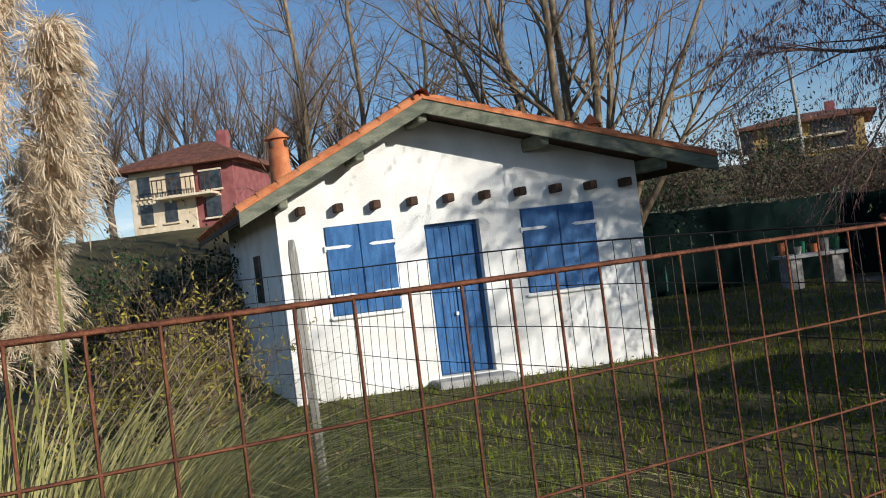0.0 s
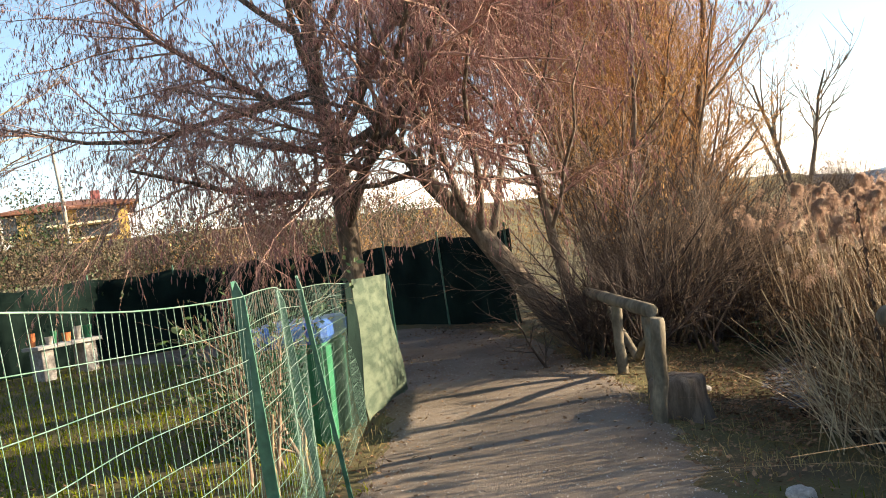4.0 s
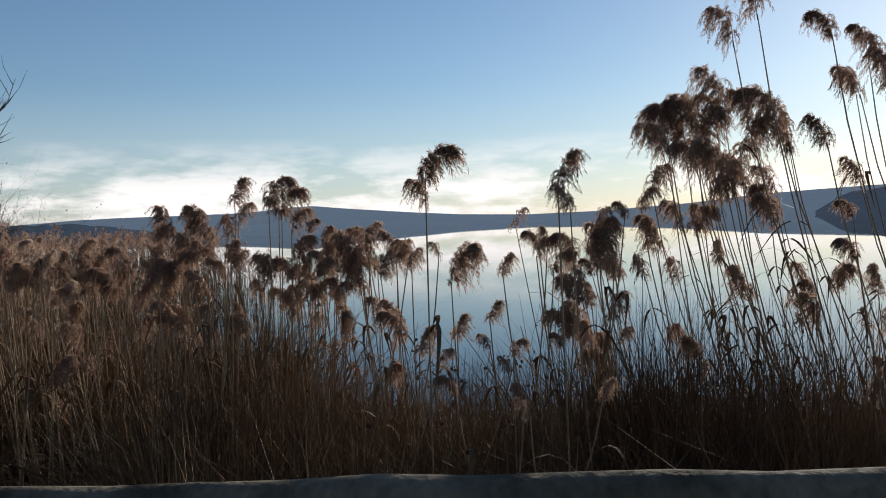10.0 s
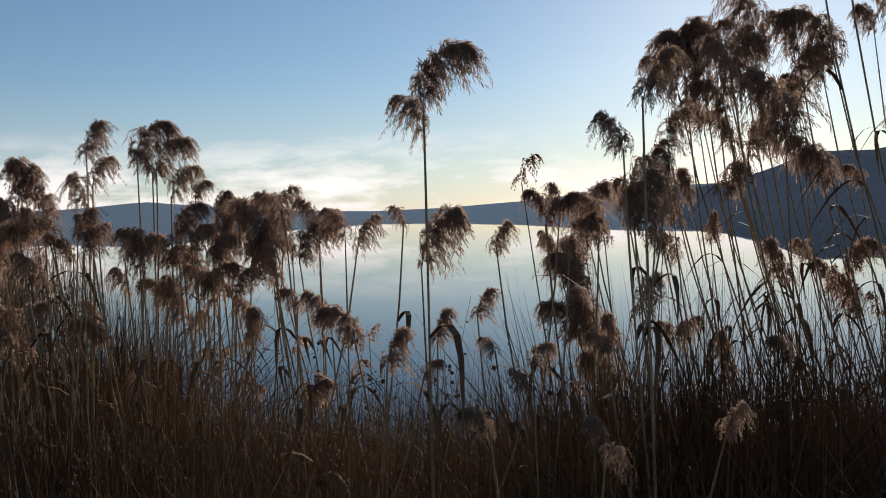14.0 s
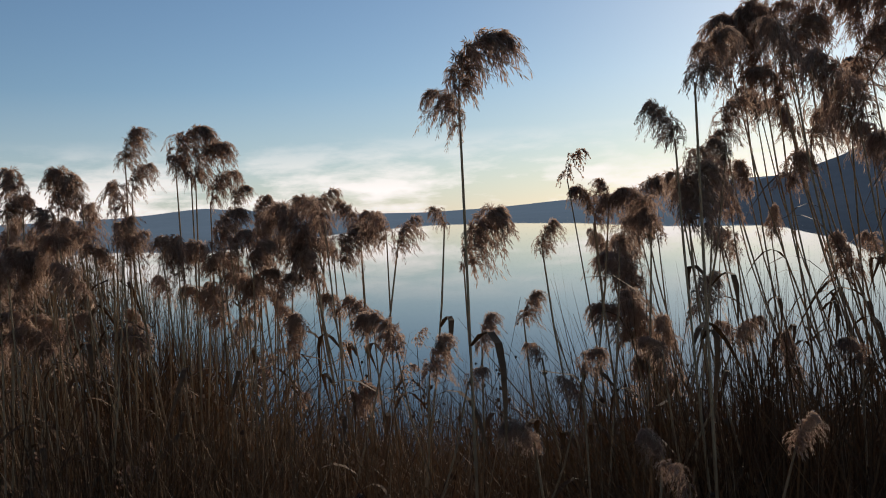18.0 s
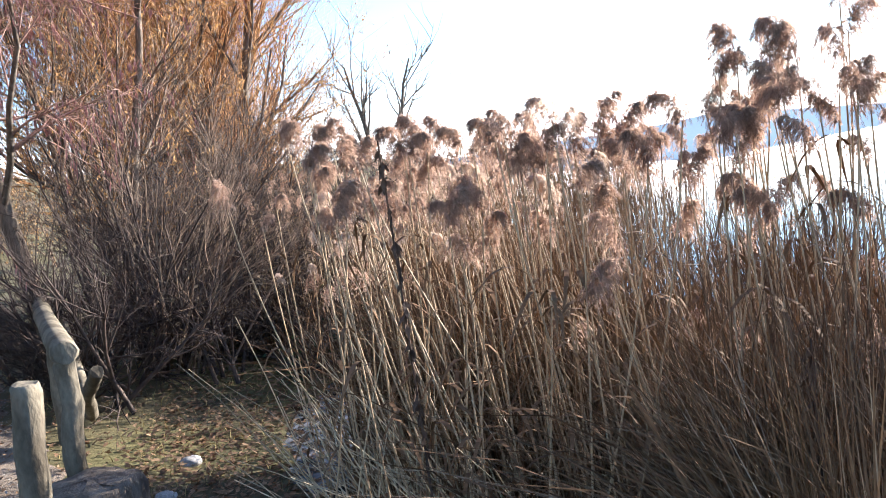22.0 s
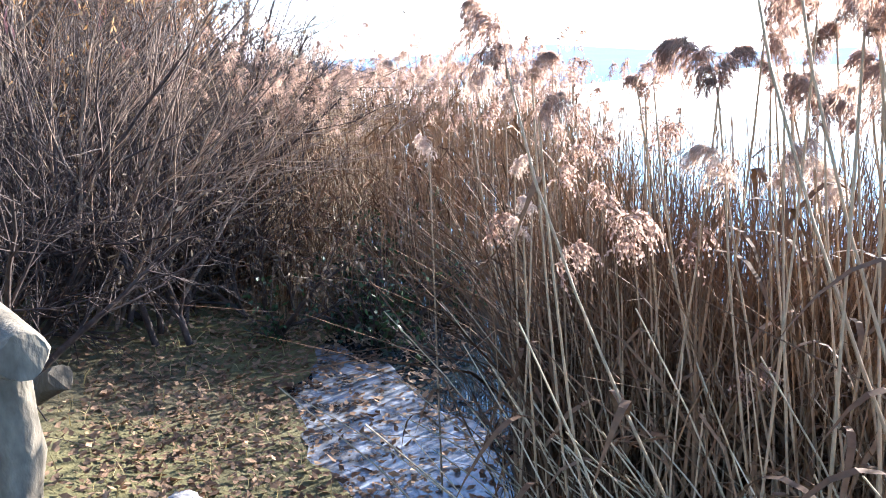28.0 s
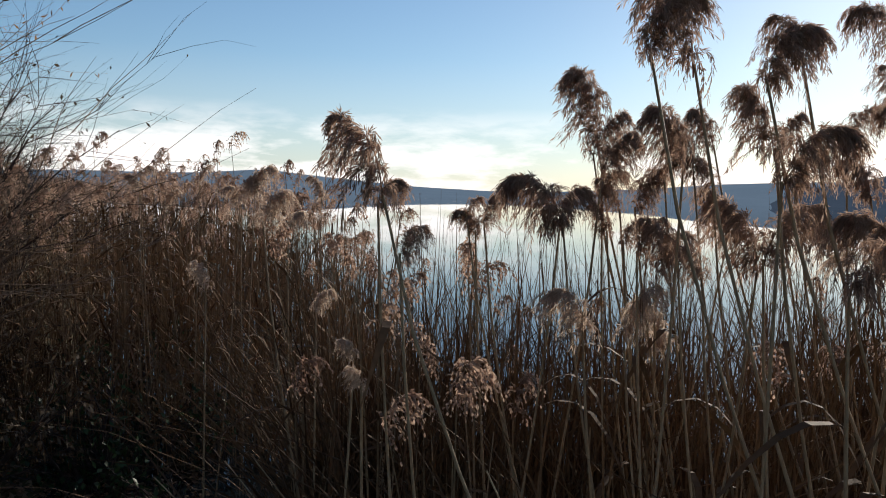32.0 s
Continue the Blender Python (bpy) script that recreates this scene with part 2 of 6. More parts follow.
GROUND = material("earth with moss and dead grass", (0.066, 0.050, 0.027), (0.105, 0.092, 0.032), 0.7, 0.95, 0.8, 45, spread=0.2)

# A faint emission paints the haze over far hills and headlands.
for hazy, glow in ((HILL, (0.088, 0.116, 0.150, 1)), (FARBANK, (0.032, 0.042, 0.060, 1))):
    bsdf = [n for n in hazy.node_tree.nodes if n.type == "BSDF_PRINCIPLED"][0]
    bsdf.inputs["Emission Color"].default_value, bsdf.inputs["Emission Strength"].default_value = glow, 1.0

WATER = bpy.data.materials.new("still lake water")
WATER.use_nodes = True
wp = WATER.node_tree.nodes["Principled BSDF"]
wp.inputs["Base Color"].default_value = (0.015, 0.022, 0.026, 1)
wp.inputs["Roughness"].default_value, wp.inputs["IOR"].default_value = 0.012, 1.33
wnz, wbp = WATER.node_tree.nodes.new("ShaderNodeTexNoise"), WATER.node_tree.nodes.new("ShaderNodeBump")
wnz.inputs["Scale"].default_value, wnz.inputs["Detail"].default_value = 2.5, 3
wtc = WATER.node_tree.nodes.new("ShaderNodeTexCoord")
WATER.node_tree.links.new(wtc.outputs["Object"], wnz.inputs["Vector"])
wbp.inputs["Strength"].default_value, wbp.inputs["Distance"].default_value = 0.012, 0.012
WATER.node_tree.links.new(wnz.outputs["Fac"], wbp.inputs["Height"])
WATER.node_tree.links.new(wbp.outputs[0], wp.inputs["Normal"])

# ---- mesh helpers ----
Z3 = np.array((0.0, 0.0, 1.0))


def mesh_of(name, verts, quads, mat, smooth=False):
    """A mesh from arrays of corners and of faces with three or four corners each."""
    verts, quads = np.asarray(verts, np.float32), np.asarray(quads, np.int32)
    k = quads.shape[1]
    me = bpy.data.meshes.new(name)
    me.vertices.add(len(verts))
    me.vertices.foreach_set("co", verts.ravel())
    me.loops.add(quads.size)
    me.loops.foreach_set("vertex_index", quads.ravel())
    me.polygons.add(len(quads))
    me.polygons.foreach_set("loop_start", np.arange(0, quads.size, k, dtype=np.int32))
    me.polygons.foreach_set("loop_total", np.full(len(quads), k, np.int32))
    me.polygons.foreach_set("use_smooth", np.full(len(quads), smooth))
    me.update(calc_edges=True)
    me.materials.append(mat)
    return me


def unit(v):
    return v / np.maximum(np.linalg.norm(v, axis=-1, keepdims=True), 1e-9)


def tubes(P, R, sides=4):
    """Tubes along B polylines of K points (B, K, 3) with radii (B, K)."""
    P, R = np.asarray(P, float), np.asarray(R, float)
    B, K, _ = P.shape
    T = unit(np.gradient(P, axis=1))
    ref = np.where(np.abs(T[:, :1, 2:3]) > 0.9, np.array((1.0, 0, 0)), Z3)
    U = unit(np.cross(T, np.broadcast_to(ref, T.shape)))
    V = np.cross(T, U)
    a = np.arange(sides) * 2 * np.pi / sides
    ring = U[:, :, None] * np.cos(a)[None, None, :, None] + V[:, :, None] * np.sin(a)[None, None, :, None]
    verts = (P[:, :, None] + ring * R[:, :, None, None]).reshape(-1, 3)
    i = np.arange(B)[:, None, None] * K * sides + np.arange(K - 1)[None, :, None] * sides
    j, j2 = np.arange(sides)[None, None], (np.arange(sides)[None, None] + 1) % sides
    quads = np.stack([i + j, i + j2, i + sides + j2, i + sides + j], -1).reshape(-1, 4)
    return verts, quads


def ribbons(P, W, side=None):
    """Flat blades along B polylines (B, K, 3) with half widths (B, K)."""
    P, W = np.asarray(P, float), np.asarray(W, float)
    B, K, _ = P.shape
    T = unit(np.gradient(P, axis=1))
    if side is None:
        side = unit(np.random.normal(size=(B, 1, 3)))
    S = unit(np.cross(T, np.broadcast_to(side, T.shape)))
    verts = np.stack([P - S * W[..., None], P + S * W[..., None]], 2).reshape(-1, 3)
    i = np.arange(B)[:, None] * K * 2 + np.arange(K - 1)[None] * 2
    quads = np.stack([i, i + 1, i + 3, i + 2], -1).reshape(-1, 4)
    return verts, quads


def joined(*pieces):
    vs, qs, n = [], [], 0
    for v, q in pieces:
        vs.append(v)
        qs.append(q + n)
        n += len(v)
    return np.concatenate(vs), np.concatenate(qs)


def part(name, me, parent=None, label=""):
    """Links one mesh as one object under a thing or under a part."""
    ob = new(name, me)
    if parent is not None:
        ob.parent = parent
    return tagged(ob, label)


def stuff(name, pieces, mat, label, category, smooth=False):
    return tagged(new(name, mesh_of(name, *joined(*pieces), mat, smooth)), label, category, kind="stuff")


def thing(name, x, y, z, label, category, group=""):
    ob = new(name)
    ob.location = (x, y, z)
    return tagged(ob, label, category, group)


def bm_mesh(name, bm, mat, smooth=False):
    me = bpy.data.meshes.new(name)
    bm.to_mesh(me)
    bm.free()
    me.materials.append(mat)
    if smooth:
        me.polygons.foreach_set("use_smooth", np.full(len(me.polygons), True))
    return me


def box(name, lo, hi, mat, bevel=0.006):
    bm = bmesh.new()
    lo, hi = Vector(lo), Vector(hi)
    bmesh.ops.create_cube(bm, size=1, matrix=Matrix.Translation((lo + hi) / 2) @ Matrix.Diagonal((*(hi - lo), 1)))
    if bevel:
        bmesh.ops.bevel(bm, geom=bm.edges[:], offset=bevel, segments=1, affect="EDGES")
    return bm_mesh(name, bm, mat)


def prism(bm, outline, y0, y1):
    """A slab between y0 and y1 whose outline is given in x and z."""
    f = [bm.verts.new((x, y0, z)) for x, z in outline]
    b = [bm.verts.new((x, y1, z)) for x, z in outline]
    bm.faces.new(f)
    bm.faces.new(b[::-1])
    for k in range(len(f)):
        bm.faces.new((f[k - 1], f[k], b[k], b[k - 1])[::-1])


def log_mesh(name, a, b, ra, rb, mat, sides=12, rings=9, bend=0.012, seed=0):
    """A round log with knots, slight bends and closed, chamfered ends."""
    rnd = np.random.default_rng(seed)
    a, b = np.array(a, float), np.array(b, float)
    t = np.r_[0, 0.012, np.linspace(0.04, 0.96, rings), 0.988, 1]
    P = a + (b - a) * t[:, None] + np.cumsum(rnd.normal(0, bend / 2, (len(t), 3)), 0) * np.sin(np.pi * t)[:, None]
    R = ra + (rb - ra) * t
    R = R * (1 + rnd.normal(0, 0.014, len(t)))
    R[0], R[-1] = R[1] * 0.86, R[-2] * 0.86
    v, q = tubes(P[None], R[None], sides)
    v = v + rnd.normal(0, 0.0025, v.shape)
    me = bpy.data.meshes.new(name)
    n = len(t)
    faces = [tuple(f) for f in q] + [tuple(range(sides))[::-1], tuple(range((n - 1) * sides, n * sides))]
    me.from_pydata([tuple(p) for p in v], [], faces)
    me.materials.append(mat)
    me.polygons.foreach_set("use_smooth", np.array([True] * len(q) + [False, False]))
    return me


# ---- ground, path and water ----
WATER_Z = -0.30
SHORE = [(-900, -260), (-60, -22), (-20, -11.5), (0, -8.2), (4.0, -6.2), (6.0, -4.6), (6.95, -3.0), (7.6, -1.7), (8.2, -0.75), (9.0, -0.28), (10.0, 0.28), (11.0, 0.6),
         (12.2, 0.35), (13.5, 0.5), (18.0, 0.2), (28, 0.5), (60, 6), (140, 26), (900, 180)]


def shore_offset(x, y):
    """Metres from the shore line, positive on land."""
    best = np.full(np.shape(x), 1e9)
    side = np.ones(np.shape(x))
    for (ax, ay), (bx, by) in zip(SHORE, SHORE[1:]):
        dx, dy = bx - ax, by - ay
        t = np.clip(((x - ax) * dx + (y - ay) * dy) / (dx * dx + dy * dy), 0, 1)
        d = np.hypot(x - ax - t * dx, y - ay - t * dy)
        near = d < best
        best = np.where(near, d, best)
        side = np.where(near, np.sign(dx * (y - ay) - dy * (x - ax)), side)
    return best * side


def smooth01(a):
    a = np.clip(a, 0, 1)
    return a * a * (3 - 2 * a)


def height(x, y):
    x, y = np.asarray(x, float), np.asarray(y, float)
    d = shore_offset(x, y)
    z = np.where(d > 0, WATER_Z + 0.30 * smooth01(d / 1.7 + 0.06), WATER_Z + 0.02 + np.maximum(-1.6, 0.22 * d))
    # wooded slope behind the garden
    rise = smooth01((y - 19 + 0.10 * x) / 26) * 4.9 + smooth01((y - 45) / 60) * 3
    z = z + np.where(d > 0, rise, 0)
    z = z + np.where(d > 0.3, 0.02 * np.sin(x * 1.3 + 0.7 * y) * np.sin(y * 1.7 - 0.4 * x), 0)
    return z


def axis_steps(lo, hi, step, far, ratio=1.22):
    a = list(np.arange(lo, hi + 1e-6, step))
    s, v = step, hi
    while v < far:
        s *= ratio
        v += s
        a.append(v)
    s, v = step, lo
    while v > -far:
        s *= ratio
        v -= s
        a.insert(0, v)
    return np.array(a)


gx, gy = axis_steps(-5, 20, 0.22, 2600), axis_steps(-9, 20, 0.22, 2600)
GX, GY = np.meshgrid(gx, gy)
GZ = height(GX, GY)
ni, nj = GX.shape
idx = (np.arange(ni - 1)[:, None] * nj + np.arange(nj - 1)[None])
gq = np.stack([idx, idx + 1, idx + nj + 1, idx + nj], -1).reshape(-1, 4)
tagged(new("ground", mesh_of("ground", np.stack([GX, GY, GZ], -1).reshape(-1, 3), gq, GROUND, True)), "brown earth with moss, dead grass and leaves", "ground", kind="structure")
s = 2500
tagged(new("water", mesh_of("water", [(-s, -s, WATER_Z), (s, -s, WATER_Z), (s, s, WATER_Z), (-s, s, WATER_Z)], [(0, 1, 2, 3)], WATER)),
       "calm blue grey lake mirroring the sky", "lake", kind="structure")

# path: centre line and half width
TRACK = [(-7, -8.0, 1.6), (-3, -5.2, 1.6), (0.5, -2.6, 1.5), (3.0, -1.2, 1.45), (6.7, 1.0, 1.2), (9.2, 2.9, 1.25), (11.5, 5.0, 1.4), (13.2, 7.6, 1.6), (14.0, 11, 1.6), (14.2, 16, 1.6)]


def along(table, n):
    table = np.array(table, float)
    t = np.r_[0, np.cumsum(np.hypot(*np.diff(table[:, :2], axis=0).T))]
    u = np.linspace(0, t[-1], n)
    a = np.stack([np.interp(u, t, table[:, k]) for k in range(table.shape[1])], -1)
    for _ in range(12):
        a[1:-1] = (a[:-2] + 2 * a[1:-1] + a[2:]) / 4
    return a


def path_mesh():
    rnd = np.random.default_rng(4)
    line = along(TRACK, 130)
    d = np.gradient(line[:, :2], axis=0)
    d /= np.linalg.norm(d, axis=1, keepdims=True)
    nrm = np.stack([-d[:, 1], d[:, 0]], -1)
    cols = np.linspace(-1, 1, 15)
    wob = np.convolve(rnd.normal(0, 0.22, 150), np.ones(6) / 6, "same")[:130]
    wob2 = np.convolve(rnd.normal(0, 0.22, 150), np.ones(6) / 6, "same")[:130]
    v = []
    for k in range(130):
        for c in cols:
            w = line[k, 2] + (wob[k] if c > 0 else wob2[k])
            x, y = line[k, :2] + nrm[k] * c * w
            v.append((x, y, float(height(x, y)) + 0.028 * (1 - abs(c) ** 6) - 0.012 + 0.006 * math.sin(9 * x + 5 * y)))
    i = (np.arange(129)[:, None] * 15 + np.arange(14)[None])
    return mesh_of("path", v, np.stack([i, i + 1, i + 16, i + 15], -1).reshape(-1, 4), PATHMAT, True)


tagged(new("path", path_mesh()), "grey brown gravel footpath with leaves at its edges", "path", kind="structure")


def path_gap(x, y):
    """Metres beyond the path's edge, negative on it."""
    line = along(TRACK, 130)
    d = np.hypot(np.asarray(x)[..., None] - line[:, 0], np.asarray(y)[..., None] - line[:, 1]) - line[:, 2]
    return d.min(-1)


# ---- far shores ----
def ridge(name, az0, az1, dist, profile, mat, label, rough=0.12, seed=1, depth=0.5):
    """A wooded ridge seen over the lake: height by the angle above the horizon along the azimuth."""
    rnd = np.random.default_rng(seed)
    az = np.radians(np.linspace(az0, az1, 420))
    el = np.interp(np.degrees(az), [p[0] for p in profile], [p[1] for p in profile])
    el = el + (np.convolve(rnd.normal(0, rough * 1.6, 460), np.hanning(23) / 11, "same") + np.convolve(rnd.normal(0, rough * 0.12, 460), np.hanning(7) / 3, "same"))[:420] * np.clip(el, 0, 1)
    rows_ = []
    for k, f in enumerate((0.0, 0.25, 0.55, 0.85, 1.0, 0.6)):
        dd = dist * (1 + depth * (k / 4))
        h = dd * np.tan(np.radians(np.maximum(el, 0.02))) * f
        jit = np.convolve(rnd.normal(0, dist * 0.02, 500), np.hanning(61) / 30, "same")[:420] * (0 < k < 4)
        rows_.append(np.stack([np.sin(az) * (dd + jit), np.cos(az) * (dd + jit), WATER_Z + h + (1.5 if k else -0.5)], -1))
    v = np.concatenate(rows_)
    i = (np.arange(5)[:, None] * 420 + np.arange(419)[None])
    return tagged(new(name, mesh_of(name, v, np.stack([i, i + 1, i + 421, i + 420], -1).reshape(-1, 4), mat, True)), label, "hill", kind="structure")


ridge("backdrop_hill", 60, 215, 900, [(60, 0.8), (80, 0.5), (85, 0.9), (94, 1.05), (100, 1.38), (102, 1.2), (105, 0.95), (110, 0.55), (115, 0.4), (120, 0.5), (125, 0.78), (130, 1.2), (136, 1.5), (150, 1.6), (215, 2)], HILL, "wooded hills across the lake, blue grey with painted haze", 0.08, 2)
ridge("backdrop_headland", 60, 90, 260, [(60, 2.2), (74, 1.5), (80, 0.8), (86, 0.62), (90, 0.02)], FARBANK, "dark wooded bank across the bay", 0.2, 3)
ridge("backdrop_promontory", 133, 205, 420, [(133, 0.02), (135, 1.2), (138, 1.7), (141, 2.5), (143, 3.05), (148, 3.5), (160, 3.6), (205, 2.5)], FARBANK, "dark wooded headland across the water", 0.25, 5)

# ---- the garden house ----
HX0, HX1, HY, HB = 0.28, 5.04, 8.60, 13.6
APEX_X, APEX_Z, SLOPE_L, SLOPE_R = 2.10, 3.64, 0.49, 0.30


def roof_z(x):
    return APEX_Z - (SLOPE_L * (APEX_X - x) if x < APEX_X else SLOPE_R * (x - APEX_X))


def garden_house():
    house = thing("garden_house", 2.6, HY, 0, "small white plastered garden house with blue shutters and tiled roof", "house")
    off = Matrix.Translation((-2.6, -HY, 0))

    # the sides run back at a slant to the front wall
    slant = Matrix(((1, -0.25, 0, 0.25 * HY), (0, 1, 0, 0), (0, 0, 1, 0), (0, 0, 0, 1)))

    def add(name, me, label="", parent=None):
        me.transform(off @ slant)
        return part(name, me, parent or house, label)

    wins, door = ((0.86, 1.73, 1.07, 2.21), (3.41, 4.40, 1.05, 2.16)), (2.14, 2.86, 0.12, 2.10)
    top = 2.36
    bm = bmesh.new()
    xs = [HX0, *wins[0][:2], *door[:2], *wins[1][:2], HX1]
    for k, (a, b) in enumerate(zip(xs, xs[1:])):
        hole = {1: wins[0], 3: door, 5: wins[1]}.get(k)
        for lo, hi in (((-0.1, hole[2]), (hole[3], top)) if hole else ((-0.1, top),)):
            prism(bm, [(a, lo), (b, lo), (b, hi), (a, hi)], HY, HY + 0.28)
    drop = 0.13
    prism(bm, [(HX0, top), (HX1, top), (HX1, roof_z(HX1) - drop), (APEX_X, APEX_Z - drop), (HX0, roof_z(HX0) - drop)], HY, HY + 0.28)
    bmesh.ops.remove_doubles(bm, verts=bm.verts[:], dist=0.0005)
    add("front_wall", bm_mesh("front_wall", bm, PLASTER), "uneven white plaster wall, stained near the ground")
    bm = bmesh.new()
    for x0, x1 in ((HX0, HX0 + 0.28), (HX1 - 0.28, HX1)):
        prism(bm, [(x0, -0.1), (x1, -0.1), (x1, roof_z(x1) - 0.16), (x0, roof_z(x0) - 0.16)], HY + 0.28, HB - 0.28)
    prism(bm, [(HX0, -0.1), (HX1, -0.1), (HX1, roof_z(HX1) - drop), (APEX_X, APEX_Z - drop), (HX0, roof_z(HX0) - drop)], HB - 0.28, HB)
    add("side_and_back_walls", bm_mesh("side_and_back_walls", bm, PLASTER))
    add("side_window", box("side_window", (HX0 - 0.03, 10.2, 1.3), (HX0 + 0.02, 10.7, 2.0), WINDOWDARK))
    # shutters
    for w, (x0, x1, z0, z1) in enumerate(wins):
        mid = (x0 + x1) / 2
        add("window_sill", box("window_sill", (x0 - 0.04, HY - 0.05, z0 - 0.05), (x1 + 0.05, HY + 0.02, z0 - 0.008), PLASTER, 0.01), "white plastered sill")
        for s_, (a, b) in enumerate(((x0 + 0.006, mid - 0.004), (mid + 0.004, x1 - 0.006))):
            sh = add("shutter", box("shutter", (a, HY - 0.025, z0 + 0.004), (b, HY + 0.018, z1 - 0.006), BLUE, 0.008), "closed blue painted wooden shutter")
            for k, z in enumerate((z0 + 0.25, z1 - 0.27)):
                bm = bmesh.new()
                L = 0.34
                e = (a - 0.02, 1) if s_ == 0 else (b + 0.02, -1)
                prism(bm, [(e[0], z - 0.02), (e[0] + e[1] * (L - 0.05), z - 0.02), (e[0] + e[1] * L, z), (e[0] + e[1] * (L - 0.05), z + 0.02), (e[0], z + 0.02)][:: e[1]], HY - 0.034, HY - 0.026)
                add("hinge_strap", bm_mesh("hinge_strap", bm, WHITE_METAL), "white metal hinge strap", sh)
                q = add("hinge_pin", box("hinge_pin", (e[0] - 0.012, HY - 0.035, z - 0.045), (e[0] + 0.012, HY + 0.005, z + 0.03), WHITE_METAL, 0.004), "", sh)
    # door in its reveal
    x0, x1, z0, z1 = door
    fr = add("door_frame", box("door_frame", (x0, HY + 0.10, z1 - 0.05), (x1, HY + 0.2, z1), BLUE))
    for a, b in ((x0, x0 + 0.045), (x1 - 0.045, x1)):
        add("door_jamb", box("door_jamb", (a, HY + 0.10, z0), (b, HY + 0.2, z1 - 0.052), BLUE))
    mid = (x0 + x1) / 2
    for a, b in ((x0 + 0.05, mid - 0.004), (mid + 0.004, x1 - 0.05)):
        leaf = add("door_leaf", box("door_leaf", (a, HY + 0.12, z0 + 0.01), (b, HY + 0.165, z1 - 0.055), BLUE), "blue painted wooden door leaf")
        for k in range(3):
            add("board", box("board", (a + (b - a) * (k + 0.04) / 3, HY + 0.112, z0 + 0.03), (a + (b - a) * (k + 0.96) / 3, HY + 0.119, z1 - 0.075), BLUE, 0.003), "", leaf)
    add("lock_plate", box("lock_plate", (mid + 0.02, HY + 0.10, 1.22), (mid + 0.06, HY + 0.112, 1.28), WHITE_METAL, 0.003))
    add("door_handle", box("door_handle", (mid - 0.05, HY + 0.07, 0.88), (mid - 0.01, HY + 0.112, 0.93), WHITE_METAL, 0.006))
    add("doorstep", box("doorstep", (x0 - 0.15, HY - 0.32, -0.03), (x1 + 0.15, HY + 0.18, 0.10), CONCRETE, 0.015), "grey concrete doorstep")
    # beam ends
    for k in range(10):
        x, z = 0.58 + k * 0.472, 2.44 - k * 0.0095
        add("beam_end", box("beam_end", (x - 0.05, HY - 0.17, z - 0.055), (x + 0.05, HY + 0.05, z + 0.055), DARKWOOD, 0.012), "dark brown timber beam end")
    # roof: boards, tiles, bargeboards
    FY, BY, XL, XR = 8.02, 14.0, -0.24, 5.78
    for a, b in ((XL, APEX_X), (APEX_X, XR)):
        bm = bmesh.new()
        za, zb = roof_z(a), roof_z(b)
        prism(bm, [(a, za - 0.12), (b, zb - 0.12), (b, zb - 0.05), (a, za - 0.05)], FY + 0.05, BY)
        add("soffit", bm_mesh("soffit", bm, DARKWOOD), "dark timber soffit boards")
        bm = bmesh.new()
        prism(bm, [(a, za - 0.20), (b, zb - 0.20), (b, zb - 0.03), (a, za - 0.03)], FY, FY + 0.045)
        add("bargeboard", bm_mesh("bargeboard", bm, FASCIA), "weathered green grey bargeboard")
        bm = bmesh.new()
        prism(bm, [(a, za - 0.028), (b, zb - 0.028), (b, zb + 0.012), (a, za + 0.012)], FY - 0.02, FY + 0.16)
        add("verge_tile", bm_mesh("verge_tile", bm, TILE), "orange terracotta verge")
    # rows of curved tiles running down both slopes
    P, R = [], []
    for y in np.arange(FY + 0.1, BY, 0.19):
        for a, b in ((XL, APEX_X), (XR, APEX_X)):
            n = 9
            for k in range(n):
                u0, u1 = a + (b - a) * k / n, a + (b - a) * (k + 1.12) / n
                u1 = min(u1, APEX_X) if a < b else max(u1, APEX_X)
                P.append([(u0, y, roof_z(u0) + 0.0), ((u0 + u1) / 2, y, roof_z((u0 + u1) / 2) + 0.005), (u1, y, roof_z(u1) - 0.01)])
                R.append((0.085, 0.078, 0.07))
    add("roof_tile_rows", mesh_of("roof_tile_rows", *tubes(P, R, 6), TILE, True), "orange curved clay roof tiles")["kind"] = "stuff"
    ys = np.arange(FY, BY, 0.35)
    add("ridge_tiles", mesh_of("ridge_tiles", *tubes([[(APEX_X, y, APEX_Z + 0.0), (APEX_X, y + 0.38, APEX_Z + 0.012)] for y in ys], [(0.10, 0.085)] * len(ys), 8), TILE, True), "clay ridge tiles")["kind"] = "stuff"
    for x in (0.30, 1.28, 2.10, 3.6, 5.1):
        z = roof_z(x) - 0.20
        add("purlin_end", box("purlin_end", (x - 0.06, FY + 0.07, z - 0.10), (x + 0.06, HY + 0.02, z + 0.075), FASCIA, 0.02), "carved purlin end")
    # chimneys
    for cx, cy, z1, r in ((0.66, 9.9, 3.72, 0.14), (5.60, 10.5, 3.55, 0.12)):
        z0 = roof_z(cx) - 0.12
        ch = add("chimney", mesh_of("chimney", *tubes([[(cx, cy, z0), (cx, cy, z1 - 0.22), (cx, cy, z1 - 0.21), (cx, cy, z1 - 0.12)]], [[r * 1.1, r, r * 0.98, r * 0.98]], 18), TILE, True), "round terracotta chimney with conical cap")
        add("cap", mesh_of("cap", *tubes([[(cx, cy, z1 - 0.125), (cx, cy, z1 - 0.12), (cx, cy, z1 - 0.05), (cx, cy, z1 + 0.05)]], [[0.02, r * 1.3, r * 0.8, 0.01]], 18), TILE), "", ch)
